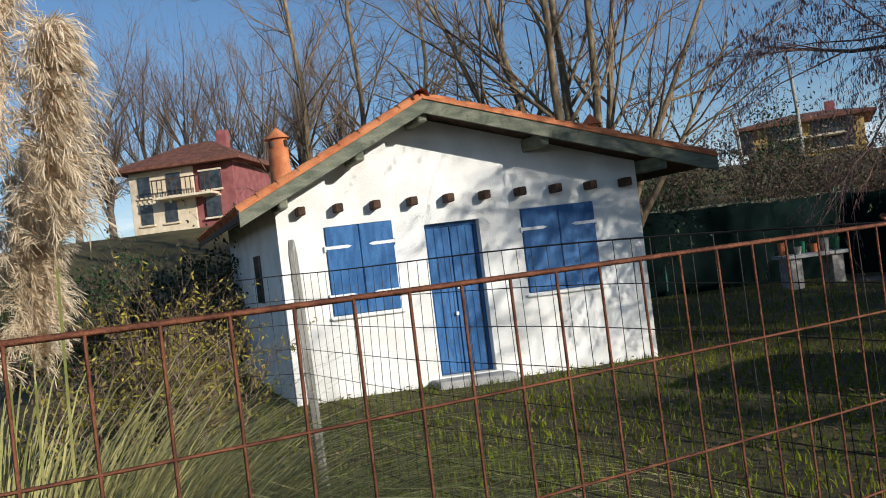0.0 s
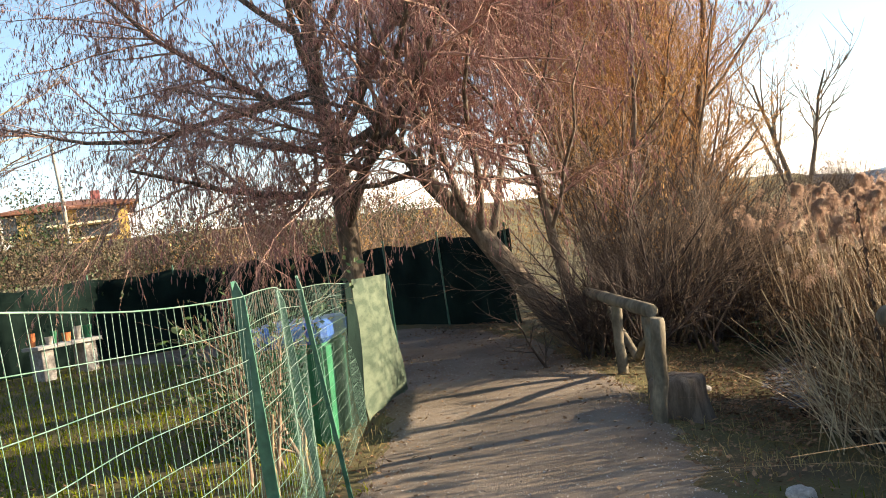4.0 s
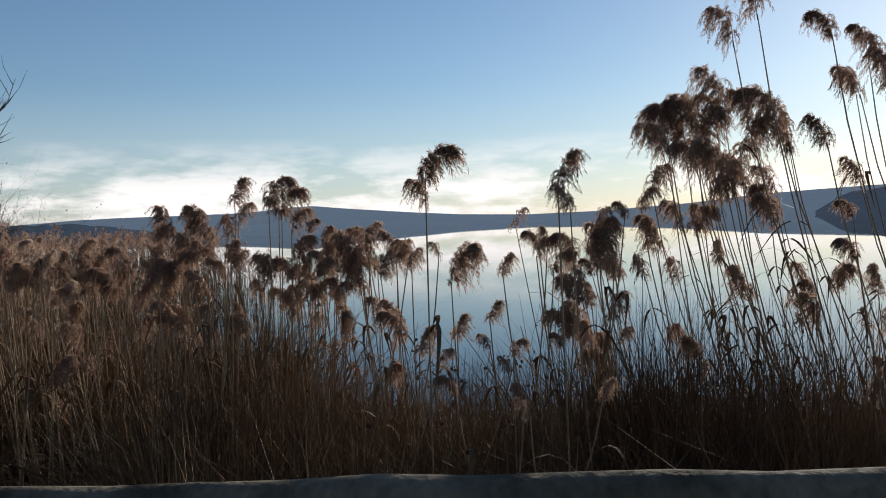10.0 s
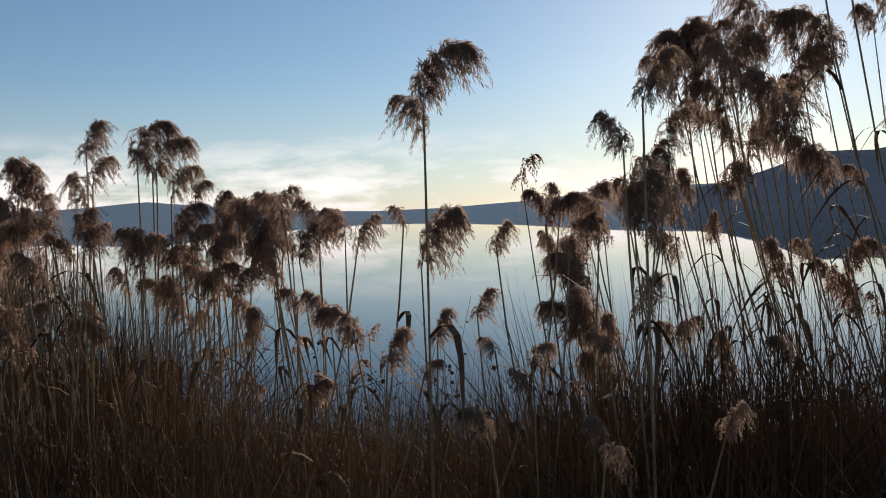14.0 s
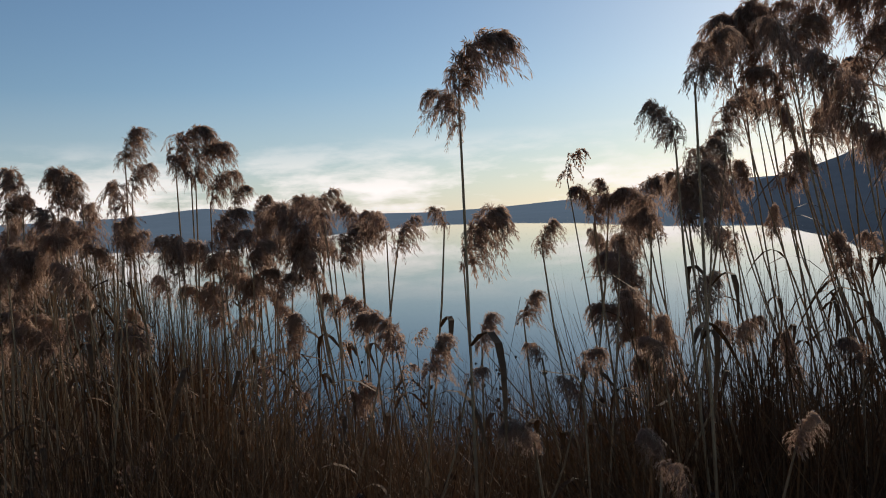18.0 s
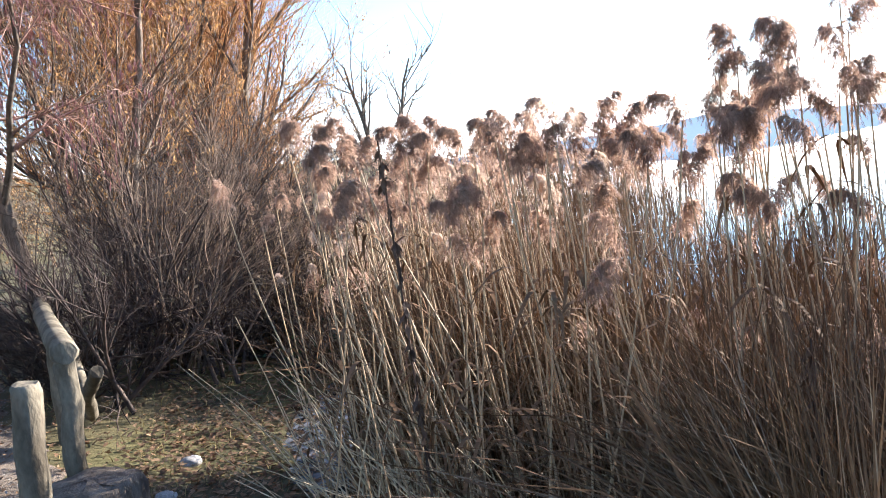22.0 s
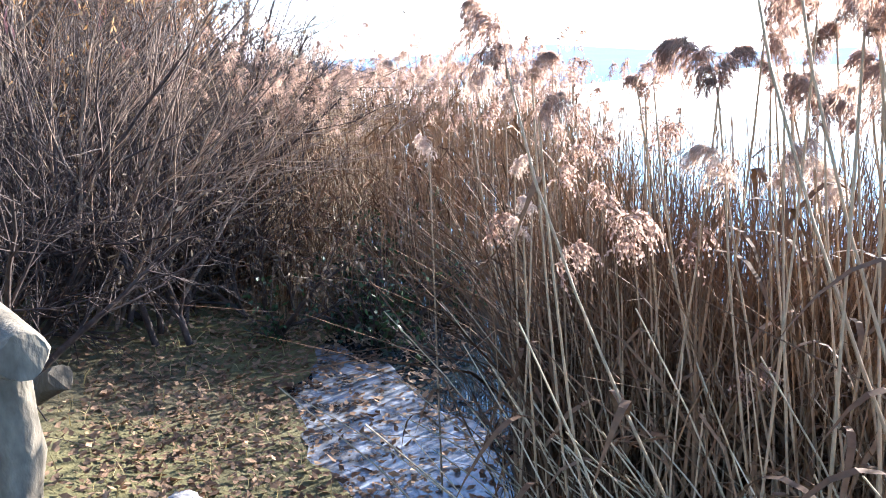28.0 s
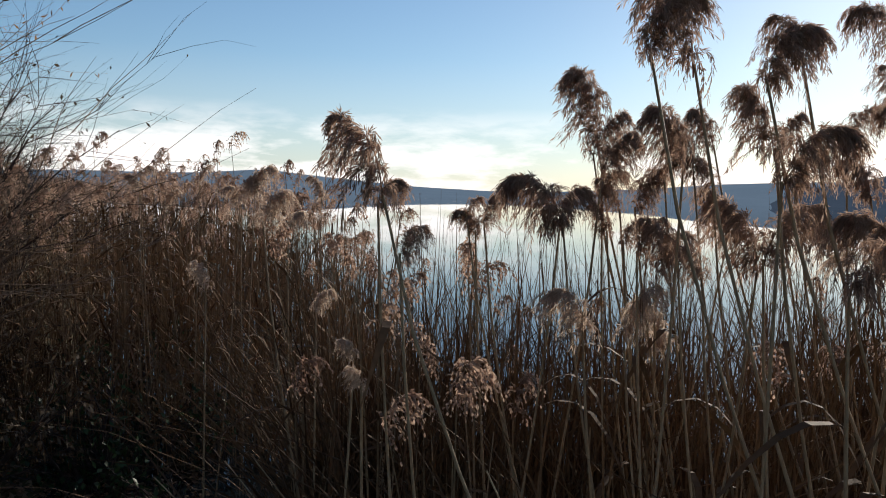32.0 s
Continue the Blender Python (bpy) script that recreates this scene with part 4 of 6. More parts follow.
def reed_stand(name, label, lo, hi, tries, tops, seed, plumes, leaf_n=3, wild=0.06, plume_size=(0.75, 1.2), thick=1.0, templates=5, fine=(14, 6), zone=reed_zone):
    """A stand of reeds: stems, leaves and plumes, each joined into one mesh of uncountable stuff."""
    rnd = np.random.default_rng(seed)
    x, y = rnd.uniform(lo[0], hi[0], tries), rnd.uniform(lo[1], hi[1], tries)
    keep = rnd.uniform(0, 1, tries) < zone(x, y)
    x, y = x[keep], y[keep]
    n = len(x)
    base = np.stack([x, y, np.minimum(height(x, y), WATER_Z) - 0.03], -1)
    top = rnd.normal(tops[0], tops[1], n) + 0.45 * inner_bay(x, y) * (x > 7)
    top = top - 0.3 * np.exp(-(np.hypot(x - 6.9, y + 0.2) / 2.2) ** 2)
    has = rnd.uniform(0, 1, n) < plumes * np.where(x > 7, 0.35 + 0.65 * inner_bay(x, y), 1.0)
    top = np.where(has, top, top * rnd.uniform(0.42, 0.92, n))
    lean = rnd.normal(0, wild, (n, 2)) + np.array((-0.05, 0.03))
    t = np.linspace(0, 1, 5)
    H = top - base[:, 2]
    P = base[:, None] + np.stack([lean[:, :1] * H[:, None] * t ** 1.6, lean[:, 1:] * H[:, None] * t ** 1.6, H[:, None] * t], -1)
    R = (np.linspace(0.0042, 0.0018, 5) * thick)[None] * rnd.uniform(0.7, 1.25, (n, 1))
    bed = tagged(new(name), label, "reeds", kind="stuff")
    part("stems", mesh_of("stems", *tubes(P, R, 3), STEM), bed)["kind"] = "stuff"
    # leaves
    m = n * leaf_n
    pick = rnd.integers(0, n, m)
    u = rnd.uniform(0.12, 0.9, m)
    i = np.minimum((u * 4).astype(int), 3)
    f = (u * 4 - i)[:, None]
    b = P[pick, i] * (1 - f) + P[pick, i + 1] * f
    an = rnd.uniform(0, 6.283, m)
    L = rnd.uniform(0.16, 0.42, m)
    out = np.stack([np.cos(an), np.sin(an), 0 * an], -1)
    tt = np.linspace(0, 1, 4)
    rise = rnd.uniform(0.2, 1.3, m)
    fall = rnd.uniform(0.3, 1.7, m)
    Q = b[:, None] + out[:, None] * (L[:, None] * tt * 0.75)[..., None] + Z3 * (L[:, None] * (rise[:, None] * tt - fall[:, None] * tt ** 2.2))[..., None]
    W = (np.array((0.6, 1.0, 0.75, 0.05)) * 0.0058 * thick)[None] * rnd.uniform(0.6, 1.4, (m, 1))
    part("leaves", mesh_of("leaves", *ribbons(Q, W, out[:, None] * 0.3 + Z3 + rnd.normal(0, 0.3, (m, 1, 3))), REEDLEAF), bed)["kind"] = "stuff"
    # plumes
    at = np.flatnonzero(has)
    pieces = []
    for k in range(templates):
        some = at[k::templates]
        if len(some):
            tpl = plume_points(seed * 7 + k, *fine, 0.27, fat=3.2 if fine[0] < 20 else 2.2)
            pieces.append(placed(tpl, P[some, -1, :2], P[some, -1, 2] - 0.01, rnd.normal(-1.6, 1.1, len(some)), rnd.uniform(*plume_size, len(some))))
    if pieces:
        part("plumes", mesh_of("plumes", *joined(*pieces), PLUME), bed)["kind"] = "stuff"
    return bed


reed_stand("reed_bed", "dense brown reed bed at the lake edge with fluffy plumes", (7.0, -4.6), (14.5, 2.2), 6800, (0.78, 0.16), 41, 0.20, 4, fine=(34, 8), plume_size=(0.5, 0.8))
reed_stand("reed_bed", "dense brown reed bed along the bay", (14.5, -9), (32, 2.6), 3800, (0.80, 0.15), 42, 0.32, 2, plume_size=(0.8, 1.2), thick=1.8, fine=(18, 7))
reed_stand("reed_bed", "far brown reed bed along the bay", (32, -12), (75, 12), 2200, (0.80, 0.2), 43, 0.45, 1, plume_size=(1.2, 1.9), thick=4, fine=(12, 5))
reed_stand("reed_bed", "tall reeds with bowed plumes before the open water", (3.2, -8.5), (7.2, -3.4), 800, (1.10, 0.22), 44, 0.16, 3, 0.14, fine=(34, 9), plume_size=(0.5, 0.8))
reed_stand("reed_bed", "tall reeds along the open water", (-14, -14), (3.2, -6.0), 1000, (1.35, 0.2), 45, 0.4, 2, 0.1, plume_size=(0.8, 1.1), thick=1.3)

PLUMES = [mesh_of("plume", *plume_points(500 + k, (62, 84, 108)[k % 3], 44, 0.30, fat=0.52, loose=(1.25, 1.0, 0.8)[k % 3]), PLUME) for k in range(9)]
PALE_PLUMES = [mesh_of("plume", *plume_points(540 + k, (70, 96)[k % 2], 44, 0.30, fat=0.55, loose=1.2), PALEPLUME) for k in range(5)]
LEAVES = []
for k in range(6):
    rnd = np.random.default_rng(520 + k)
    n = 2
    t = np.linspace(0, 1, 7)
    L = rnd.uniform(0.22, 0.42)
    tilt = rnd.uniform(0.4, 1.2)
    Q = np.stack([L * 0.7 * t, 0.03 * np.sin(3 * t), L * (tilt * t - (tilt + 0.5) * t ** 2.2)], -1)
    LEAVES.append(mesh_of("leaf", *ribbons(Q[None], (np.array((0.5, 0.9, 1, 0.95, 0.75, 0.4, 0.03)) * 0.0085)[None], np.array([[[0.2, 0.1, 1.0]]])), REEDLEAF))


def reed(x, y, top, size, turn, seed, lean=(0.0, 0.0), leaves=2, second=False, pale=False):
    """A single tall reed: jointed stem, leaves and a bowed plume. (x, y, top) is the plume's highest point."""
    rnd = np.random.default_rng(seed)
    zb = min(float(height(x, y)), WATER_Z) - 0.03 if shore_offset(x, y) < 0 else gz(x, y)
    top = top - 0.46 * size
    x, y = x - 0.28 * size * math.cos(turn), y - 0.28 * size * math.sin(turn)
    H = top - zb
    t = np.linspace(0, 1, 9)
    bx, by = -lean[0] * H, -lean[1] * H
    P = np.stack([bx * (1 - t) ** 1.3, by * (1 - t) ** 1.3, -H * (1 - t)], -1)
    R = np.linspace(0.0042, 0.0022, 9) * (1 + 0.25 * (np.arange(9) % 2))
    stem = tagged(new("reed", mesh_of("reed", *tubes(P[None], R[None], 5), STEM, True)), "single dry reed with a pale cream seeding plume, lightened for backlight" if pale else "single dry brown reed with a bowed fluffy plume", "reed", "tall reeds at the shore")
    stem.location = (x, y, top)
    for k in range(2 if second else 1):
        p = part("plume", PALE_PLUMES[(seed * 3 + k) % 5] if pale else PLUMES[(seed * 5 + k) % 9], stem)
        p.scale = (size / 0.30 * (1 - 0.3 * k),) * 3
        p.location = (0, 0, -0.02 - 0.07 * k)
        p.rotation_euler = (0.06 * math.sin(seed * 1.7), 0.10 * math.sin(seed * 2.3), turn + k * 2.9)
    for k in range(leaves):
        p = part("leaf", LEAVES[(seed + k) % 6], stem)
        u = rnd.uniform(0.25, 0.85)
        p.location = (bx * (1 - u) ** 1.3, by * (1 - u) ** 1.3, -H * (1 - u))
        p.rotation_euler = (0, 0, rnd.uniform(0, 6.28))
    return stem


# tall reeds standing at the edge of the bed
ROW_TALL = [(7.67, -2.68, 1.84, 0.22, -2.0), (7.67, -2.69, 1.74, 0.20, -2.0), (7.64, -2.85, 1.87, 0.27, -2.0), (7.63, -2.92, 1.80, 0.29, -2.0), (7.65, -2.78, 1.76, 0.17, 1.1), (7.68, -2.41, 1.71, 0.26, 1.1), (7.68, -2.46, 1.69, 0.20, -2.0), (7.68, -2.58, 1.68, 0.22, 1.1), (7.68, -2.30, 1.65, 0.17, -2.0), (7.68, -2.25, 1.70, 0.26, 1.1), (7.62, -2.95, 1.71, 0.24, -2.0), (7.61, -3.00, 1.66, 0.13, -2.0), (7.56, -3.21, 1.61, 0.20, 1.1), (7.54, -3.28, 1.61, 0.26, -2.0), (7.59, -3.08, 1.60, 0.17, -2.0), (7.52, -3.33, 1.57, 0.20, 1.1), (7.48, -3.43, 1.53, 0.20, -2.0)]
# shorter ones in the same row
ROW_LOW = [(7.52, -2.95, 1.57, 0.22, -2.0), (7.49, -3.10, 1.54, 0.36, 1.1), (7.46, -3.21, 1.50, 0.33, -2.0), (7.41, -3.35, 1.49, 0.28, -2.0), (7.55, -2.82, 1.48, 0.25, 1.1), (7.57, -2.61, 1.55, 0.17, -2.0), (7.58, -2.52, 1.46, 0.14, 1.1), (7.58, -2.37, 1.51, 0.19, -2.0), (7.56, -2.73, 1.45, 0.22, 1.1), (7.50, -3.03, 1.37, 0.22, -2.0), (7.48, -3.13, 1.40, 0.25, 1.1), (7.53, -2.92, 1.34, 0.30, 1.1), (7.58, -2.28, 1.48, 0.22, -2.0), (7.58, -2.46, 1.54, 0.19, 1.1)]
# reeds bowed over the open water
GAP = [(6.79, -3.28, 1.50, 0.18, -2.0), (6.69, -3.47, 1.50, 0.30, -2.0), (6.60, -3.62, 1.47, 0.15, -2.0), (6.76, -3.33, 1.54, 0.11, 1.1), (6.56, -3.68, 1.58, 0.15, 1.1), (6.53, -3.71, 1.58, 0.12, 1.1), (6.51, -3.74, 1.55, 0.18, -2.0), (6.48, -3.78, 1.56, 0.21, 1.1), (6.47, -3.80, 1.49, 0.19, -2.0), (6.39, -3.89, 1.58, 0.26, 1.1), (6.34, -3.94, 1.58, 0.28, -2.0), (6.17, -3.61, 1.73, 0.17, 1.1), (6.37, -3.92, 1.66, 0.13, -2.0), (6.33, -3.95, 1.68, 0.12, 1.1), (6.63, -3.57, 1.28, 0.15, -2.0)]
# tall clump leaning over the water
CLUMP = [(6.77, -4.36, 2.03, 0.30, 1.1), (6.72, -4.41, 2.09, 0.42, 1.1), (6.66, -4.47, 2.14, 0.30, 1.1), (6.58, -4.54, 2.21, 0.39, 1.1), (6.53, -4.58, 2.03, 0.36, -2.0), (6.32, -4.37, 1.88, 0.40, 1.1), (6.48, -4.62, 2.12, 0.28, 1.1), (6.42, -4.67, 2.14, 0.36, 1.1), (6.39, -4.70, 1.99, 0.33, -2.0), (6.70, -4.43, 1.83, 0.26, -2.0), (6.65, -4.48, 1.94, 0.25, 1.1), (6.58, -4.55, 1.66, 0.26, -2.0), (6.48, -4.63, 1.80, 0.33, -2.0), (6.39, -4.69, 1.68, 0.25, 1.1), (6.75, -4.38, 1.73, 0.17, -2.0), (6.68, -4.45, 1.12, 0.17, -2.0)]
# low bowed heads in the tangle
LOW_HEADS = [(5.98, -3.10, 1.14, 0.12, 1.1), (6.60, -3.42, 1.23, 0.16, -2.0), (6.39, -3.39, 1.20, 0.11, 1.1), (6.23, -3.62, 1.21, 0.11, 1.1), (6.30, -3.52, 1.18, 0.13, -2.0), (6.35, -3.46, 1.11, 0.12, 1.1), (5.85, -3.29, 1.11, 0.10, 1.1), (5.72, -3.56, 1.12, 0.11, -2.0), (5.75, -3.26, 1.09, 0.10, 1.1), (6.75, -3.12, 1.26, 0.23, 1.1), (6.58, -3.26, 1.19, 0.19, -2.0), (6.22, -3.92, 1.21, 0.13, -2.0), (6.05, -4.07, 1.17, 0.13, 1.1), (6.45, -3.28, 1.15, 0.10, -2.0)]
# large plumes at the inlet
BAY_BIG = [(8.38, -0.28, 1.47, 0.24, 1.1), (8.95, -1.01, 1.65, 0.28, 1.1), (8.89, -1.11, 1.57, 0.20, -2.0), (8.18, -0.70, 1.67, 0.22, 1.1), (8.15, -0.73, 1.67, 0.18, -2.0), (8.13, -0.83, 1.53, 0.18, 1.1), (8.10, -0.85, 1.64, 0.15, 1.1), (8.08, -0.88, 1.63, 0.19, -2.0), (8.01, -0.94, 1.66, 0.15, 1.1), (8.00, -0.95, 1.56, 0.11, 1.1), (8.78, -1.26, 1.58, 0.17, 1.1), (8.63, -1.43, 1.57, 0.15, -2.0), (8.59, -1.46, 1.48, 0.17, -2.0), (8.54, -1.51, 1.48, 0.20, 1.1)]
# smaller plumes below them
BAY_LOW = [(8.72, -1.17, 1.49, 0.12, -2.0), (8.70, -1.20, 1.47, 0.15, 1.1), (8.73, -0.79, 1.42, 0.26, 1.1), (8.80, -1.06, 1.44, 0.13, -2.0), (8.82, -1.03, 1.41, 0.15, 1.1), (8.76, -1.13, 1.43, 0.18, -2.0), (8.83, -1.01, 1.35, 0.13, 1.1), (8.96, -0.77, 1.37, 0.10, -2.0), (8.98, -0.74, 1.34, 0.13, 1.1), (8.94, -0.82, 1.36, 0.13, -2.0), (8.50, -0.45, 1.32, 0.13, -2.0), (8.66, -0.46, 1.40, 0.12, -2.0), (8.56, -1.06, 1.28, 0.16, 1.1), (8.78, -1.09, 1.32, 0.11, -2.0)]
# small pale heads in the bay
BAY_PALE = [(9.83, -0.20, 1.13, 0.14, 1.1), (9.37, -0.51, 1.10, 0.11, -2.0), (8.97, -0.45, 1.04, 0.09, 1.1), (8.68, -0.38, 1.03, 0.09, 1.1), (12.14, -0.16, 1.50, 0.16, -2.0), (12.11, -0.48, 1.49, 0.16, -2.0), (11.57, -0.74, 1.47, 0.27, -2.0), (12.14, -0.07, 1.44, 0.15, 1.1), (11.59, -0.66, 1.42, 0.22, -2.0), (11.60, -0.54, 1.39, 0.21, 1.1), (12.13, -0.30, 1.35, 0.19, -2.0), (11.23, -0.89, 1.43, 0.18, 1.1), (10.08, -0.58, 1.30, 0.14, -2.0)]
# pale plumes at the head of the inlet
FAN = [(9.52, -0.41, 1.36, 0.19, -2.0), (8.56, -0.77, 1.19, 0.19, 1.1), (8.58, -1.00, 1.18, 0.19, -2.0), (8.78, -1.13, 1.11, 0.20, 1.1), (8.73, -1.62, 1.32, 0.26, 1.1), (7.94, -1.52, 1.55, 0.14, 1.1), (7.70, -1.69, 1.60, 0.20, 1.1), (7.66, -1.80, 1.54, 0.15, -2.0), (8.16, -1.40, 1.42, 0.15, 1.1), (7.92, -1.61, 1.43, 0.16, -2.0), (7.90, -1.71, 1.44, 0.14, 1.1), (7.87, -1.82, 1.34, 0.16, 1.1), (7.74, -1.87, 1.38, 0.18, -2.0), (8.05, -1.46, 1.52, 0.12, -2.0)]
LEAN_TO_BAY, LEAN_MUCH, UPRIGHT = (0.07, 0.15), (0.13, 0.30), (-0.02, 0.02)
seed_ = 700
for bed_, (lx, ly), wob, n_leaves in ((ROW_TALL, UPRIGHT, 0.07, 3), (ROW_LOW, UPRIGHT, 0.10, 3), (GAP, UPRIGHT, 0.14, 3), (CLUMP, LEAN_MUCH, 0.08, 3), (LOW_HEADS, UPRIGHT, 0.25, 1),
                                    (BAY_BIG, LEAN_MUCH, 0.06, 2), (BAY_LOW, LEAN_TO_BAY, 0.06, 2), (BAY_PALE, UPRIGHT, 0.05, 2), (FAN, LEAN_TO_BAY, 0.05, 1)):
    for x, y, z, s_, turn in bed_:
        seed_ += 1
        rnd = np.random.default_rng(seed_)
        big = bed_ is BAY_BIG and z < 1.5 and x < 8.4
        tilt = (0.18, 0.42) if big else (rnd.normal(lx, wob), rnd.normal(ly, wob))
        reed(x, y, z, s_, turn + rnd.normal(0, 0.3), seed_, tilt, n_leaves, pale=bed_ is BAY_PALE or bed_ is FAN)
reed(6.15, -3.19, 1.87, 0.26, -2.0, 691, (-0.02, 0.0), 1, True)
reed(5.86, -3.52, 1.82, 0.19, -2.1, 692, (0.0, 0.02), 1)
rnd = np.random.default_rng(77)
for k in range(75):
    # the rest of the clump, bowing over the water
    g = rnd.uniform(126, 162)
    a, r = radians(g), rnd.uniform(2.3, 4.0)
    x, y = 4.68 + math.sin(a) * r, -2.35 + math.cos(a) * r
    high = np.interp(g, [126, 130, 134, 137, 140, 144, 162], [1.45, 1.60, 1.90, 2.15, 2.3, 2.5, 2.5])
    top = high - (high - 0.9) * rnd.uniform(0, 1) ** 1.3
    reed(x, y, float(top), rnd.uniform(0.16, 0.28), rnd.normal(1.1, 0.8), 800 + k, (rnd.normal(0.12, 0.08), rnd.normal(0.27, 0.10)), 3)
for k in range(120):
    # the edge of the bed, seen against the water
    u = rnd.uniform(0, 1)
    x, y = 7.25 + 0.45 * u + abs(rnd.normal(0, 0.5)), -3.45 + 2.6 * u
    reed(x, y, 1.60 - abs(rnd.normal(0, 0.24)), rnd.uniform(0.15, 0.25), rnd.choice((-2.0, 1.15)) + rnd.normal(0, 0.5), 930 + k, (rnd.normal(-0.02, 0.11), rnd.normal(0.05, 0.13)), 3)


def dead_stalk(x, y, top):
    zb = gz(x, y)
    t = np.linspace(0, 1, 9)
    st = tagged(new("dead_stalk", mesh_of("dead_stalk", *tubes([np.stack([0.04 * np.sin(3 * t), 0.02 * t, (top - zb) * (t - 1)], -1)], [np.linspace(0.006, 0.003, 9)], 5), DARKWOOD)),
                "tall dead black stalk with withered hanging leaves", "dead plant")
    st.location = (x, y, top)
    v, q = bits(np.stack([0.04 * np.sin(3 * t), 0.02 * t, (top - zb) * (t - 1) * 0.8], -1)[None], 80, 0.05, 0.7, 4, 0.32)
    part("foliage", mesh_of("foliage", v, q, DARKWOOD), st)


def bur_plants(seed, n):
    """Thin stalks of water plants with round black seed heads."""
    rnd = np.random.default_rng(seed)
    a, r = np.radians(rnd.uniform(108, 150, n)), rnd.uniform(2.0, 4.6, n)
    x, y = 4.68 + np.sin(a) * r, -2.35 + np.cos(a) * r
    top = rnd.uniform(0.45, 1.05, n)
    t = np.linspace(0, 1, 6)
    lean = rnd.normal(0, 0.25, (n, 2))
    P = np.stack([x[:, None] + lean[:, :1] * t ** 2, y[:, None] + lean[:, 1:] * t ** 2, -0.35 + (top + 0.35)[:, None] * t], -1)
    pieces = [tubes(P, np.full((n, 6), 0.0013), 3)]
    for k in range(6):
        u = rnd.uniform(0.45, 1.0, n) * 4.99
        i = u.astype(int)
        f = (u - i)[:, None]
        b = P[np.arange(n), i] * (1 - f) + P[np.arange(n), i + 1] * f + rnd.normal(0, 0.03, (n, 3))
        s_ = rnd.uniform(0.006, 0.012, n)
        h = np.array((-1.0, -0.6, 0.5, 1.0))
        Q = b[:, None] + Z3 * (s_[:, None] * h)[..., None]
        pieces.append(tubes(Q, s_[:, None] * np.array((0.15, 0.85, 0.9, 0.15)), 5))
    return stuff("bur_plants", pieces, DARKWOOD, "thin dark stalks with round black seed heads over the water", "water plants")


bur_plants(61, 90)
dead_stalk(7.57, -1.21, 1.52)
dead_stalk(7.0, -2.3, 0.9)


# ---- low growth, grass and leaves ----
def blades(name, label, xs, ys, mat, length, seed, lean=0.5, width=0.003, category="grass", k=3, sink=0.01):
    rnd = np.random.default_rng(seed)
    n = len(xs)
    L = rnd.uniform(*length, n)
    an = rnd.uniform(0, 6.283, n)
    b = np.stack([xs, ys, np.maximum(height(xs, ys), WATER_Z - 0.07) - sink], -1)
    t = np.linspace(0, 1, k)
    ln = np.abs(rnd.normal(0, lean, n))
    out = np.stack([np.cos(an), np.sin(an), 0 * an], -1)
    P = b[:, None] + out[:, None] * ((L * ln)[:, None] * t ** 1.7)[..., None] + Z3 * (L[:, None] * (t - 0.35 * np.minimum(ln, 1.5)[:, None] * t ** 2.5))[..., None]
    W = np.interp(t, [0, 0.5, 1], [1, 0.8, 0.05])[None] * width * rnd.uniform(0.6, 1.4, (n, 1))
    return stuff(name, [ribbons(P, W, out[:, None] * 0.2 + rnd.normal(0, 1, (n, 1, 3)))], mat, label, category)


rnd = np.random.default_rng(91)
x, y = rnd.uniform(-3, 13, 80000), rnd.uniform(-1.5, 18, 80000)
lawn = (y > -0.55 + 0.66 * (x - 1.7)) & ~((x > HX0 - 0.02) & (x < HX1 + 0.02) & (y > HY - 0.02)) & (path_gap(x, y) > 0.35)
keep = lawn & (rnd.uniform(0, 1, 80000) < np.clip(1.3 - y / 16, 0.3, 1))
blades("lawn_grass", "short green lawn with fallen leaves", x[keep], y[keep], GRASS, (0.05, 0.12), 92, 0.5, 0.006)
x, y = rnd.uniform(0, 14, 40000), rnd.uniform(-4.5, 6, 40000)
g, d = path_gap(x, y), shore_offset(x, y)
keep = (g > -0.12) & (d > 0.0) & (rnd.uniform(0, 1, 40000) < np.where((y < -0.55 + 0.66 * (x - 1.7)) | (g < 0.7), 0.62, 0.08))
clump = (np.sin(x * 2.1 + 1.3 * np.sin(y * 1.7)) * np.sin(y * 2.7 + 0.6 * x) > -0.1) | (x > 6.4)
keep = keep & ((x < 8.6) | (rnd.uniform(0, 1, 40000) < 0.35))
blades("verge_grass", "dry yellow and green grass on the path verge", x[keep & clump], y[keep & clump], DRYGRASS, (0.04, 0.14), 93, 0.8, 0.003)
blades("verge_grass", "green grass and moss on the path verge", x[keep & ~clump], y[keep & ~clump], GRASS, (0.03, 0.09), 94, 0.7, 0.004)
# tangle of dead stalks between the rail and the water
x, y = rnd.uniform(3, 13, 60000), rnd.uniform(-7.5, 1.6, 60000)
d = shore_offset(x, y)
keep = (d < np.where(y < -2.3, 2.4, 0.95)) & (d > np.where(y < -2.2, -2.3, -1.4)) & (y < -0.05 + 0.55 * (x - 6.6)) & ~((x > 8.9) & (y > -0.35 - 0.22 * (x - 9.0)) & (x < 12.2))
side = (x - 5.62) * 0.96 - (y + 1.58) * 0.28
keep = keep & (side > np.where(y > -2.2, 0.9, 0.22)) & (np.hypot(x - 8.4, y - 0.15) > 1.25) & (np.hypot(x - 6.8, y + 0.2) > 1.0)
bay = (y > -2.15) & (x > 6.4)
keep = keep & (~bay | ((x > 7.9) & (rnd.uniform(0, 1, 60000) < 0.15)))
blades("dead_sedge", "tangled brown dead sedge and broken reeds at the water", x[keep], y[keep], REEDLEAF, (0.3, 0.95), 95, 0.6, 0.005, "dead sedge", 4)
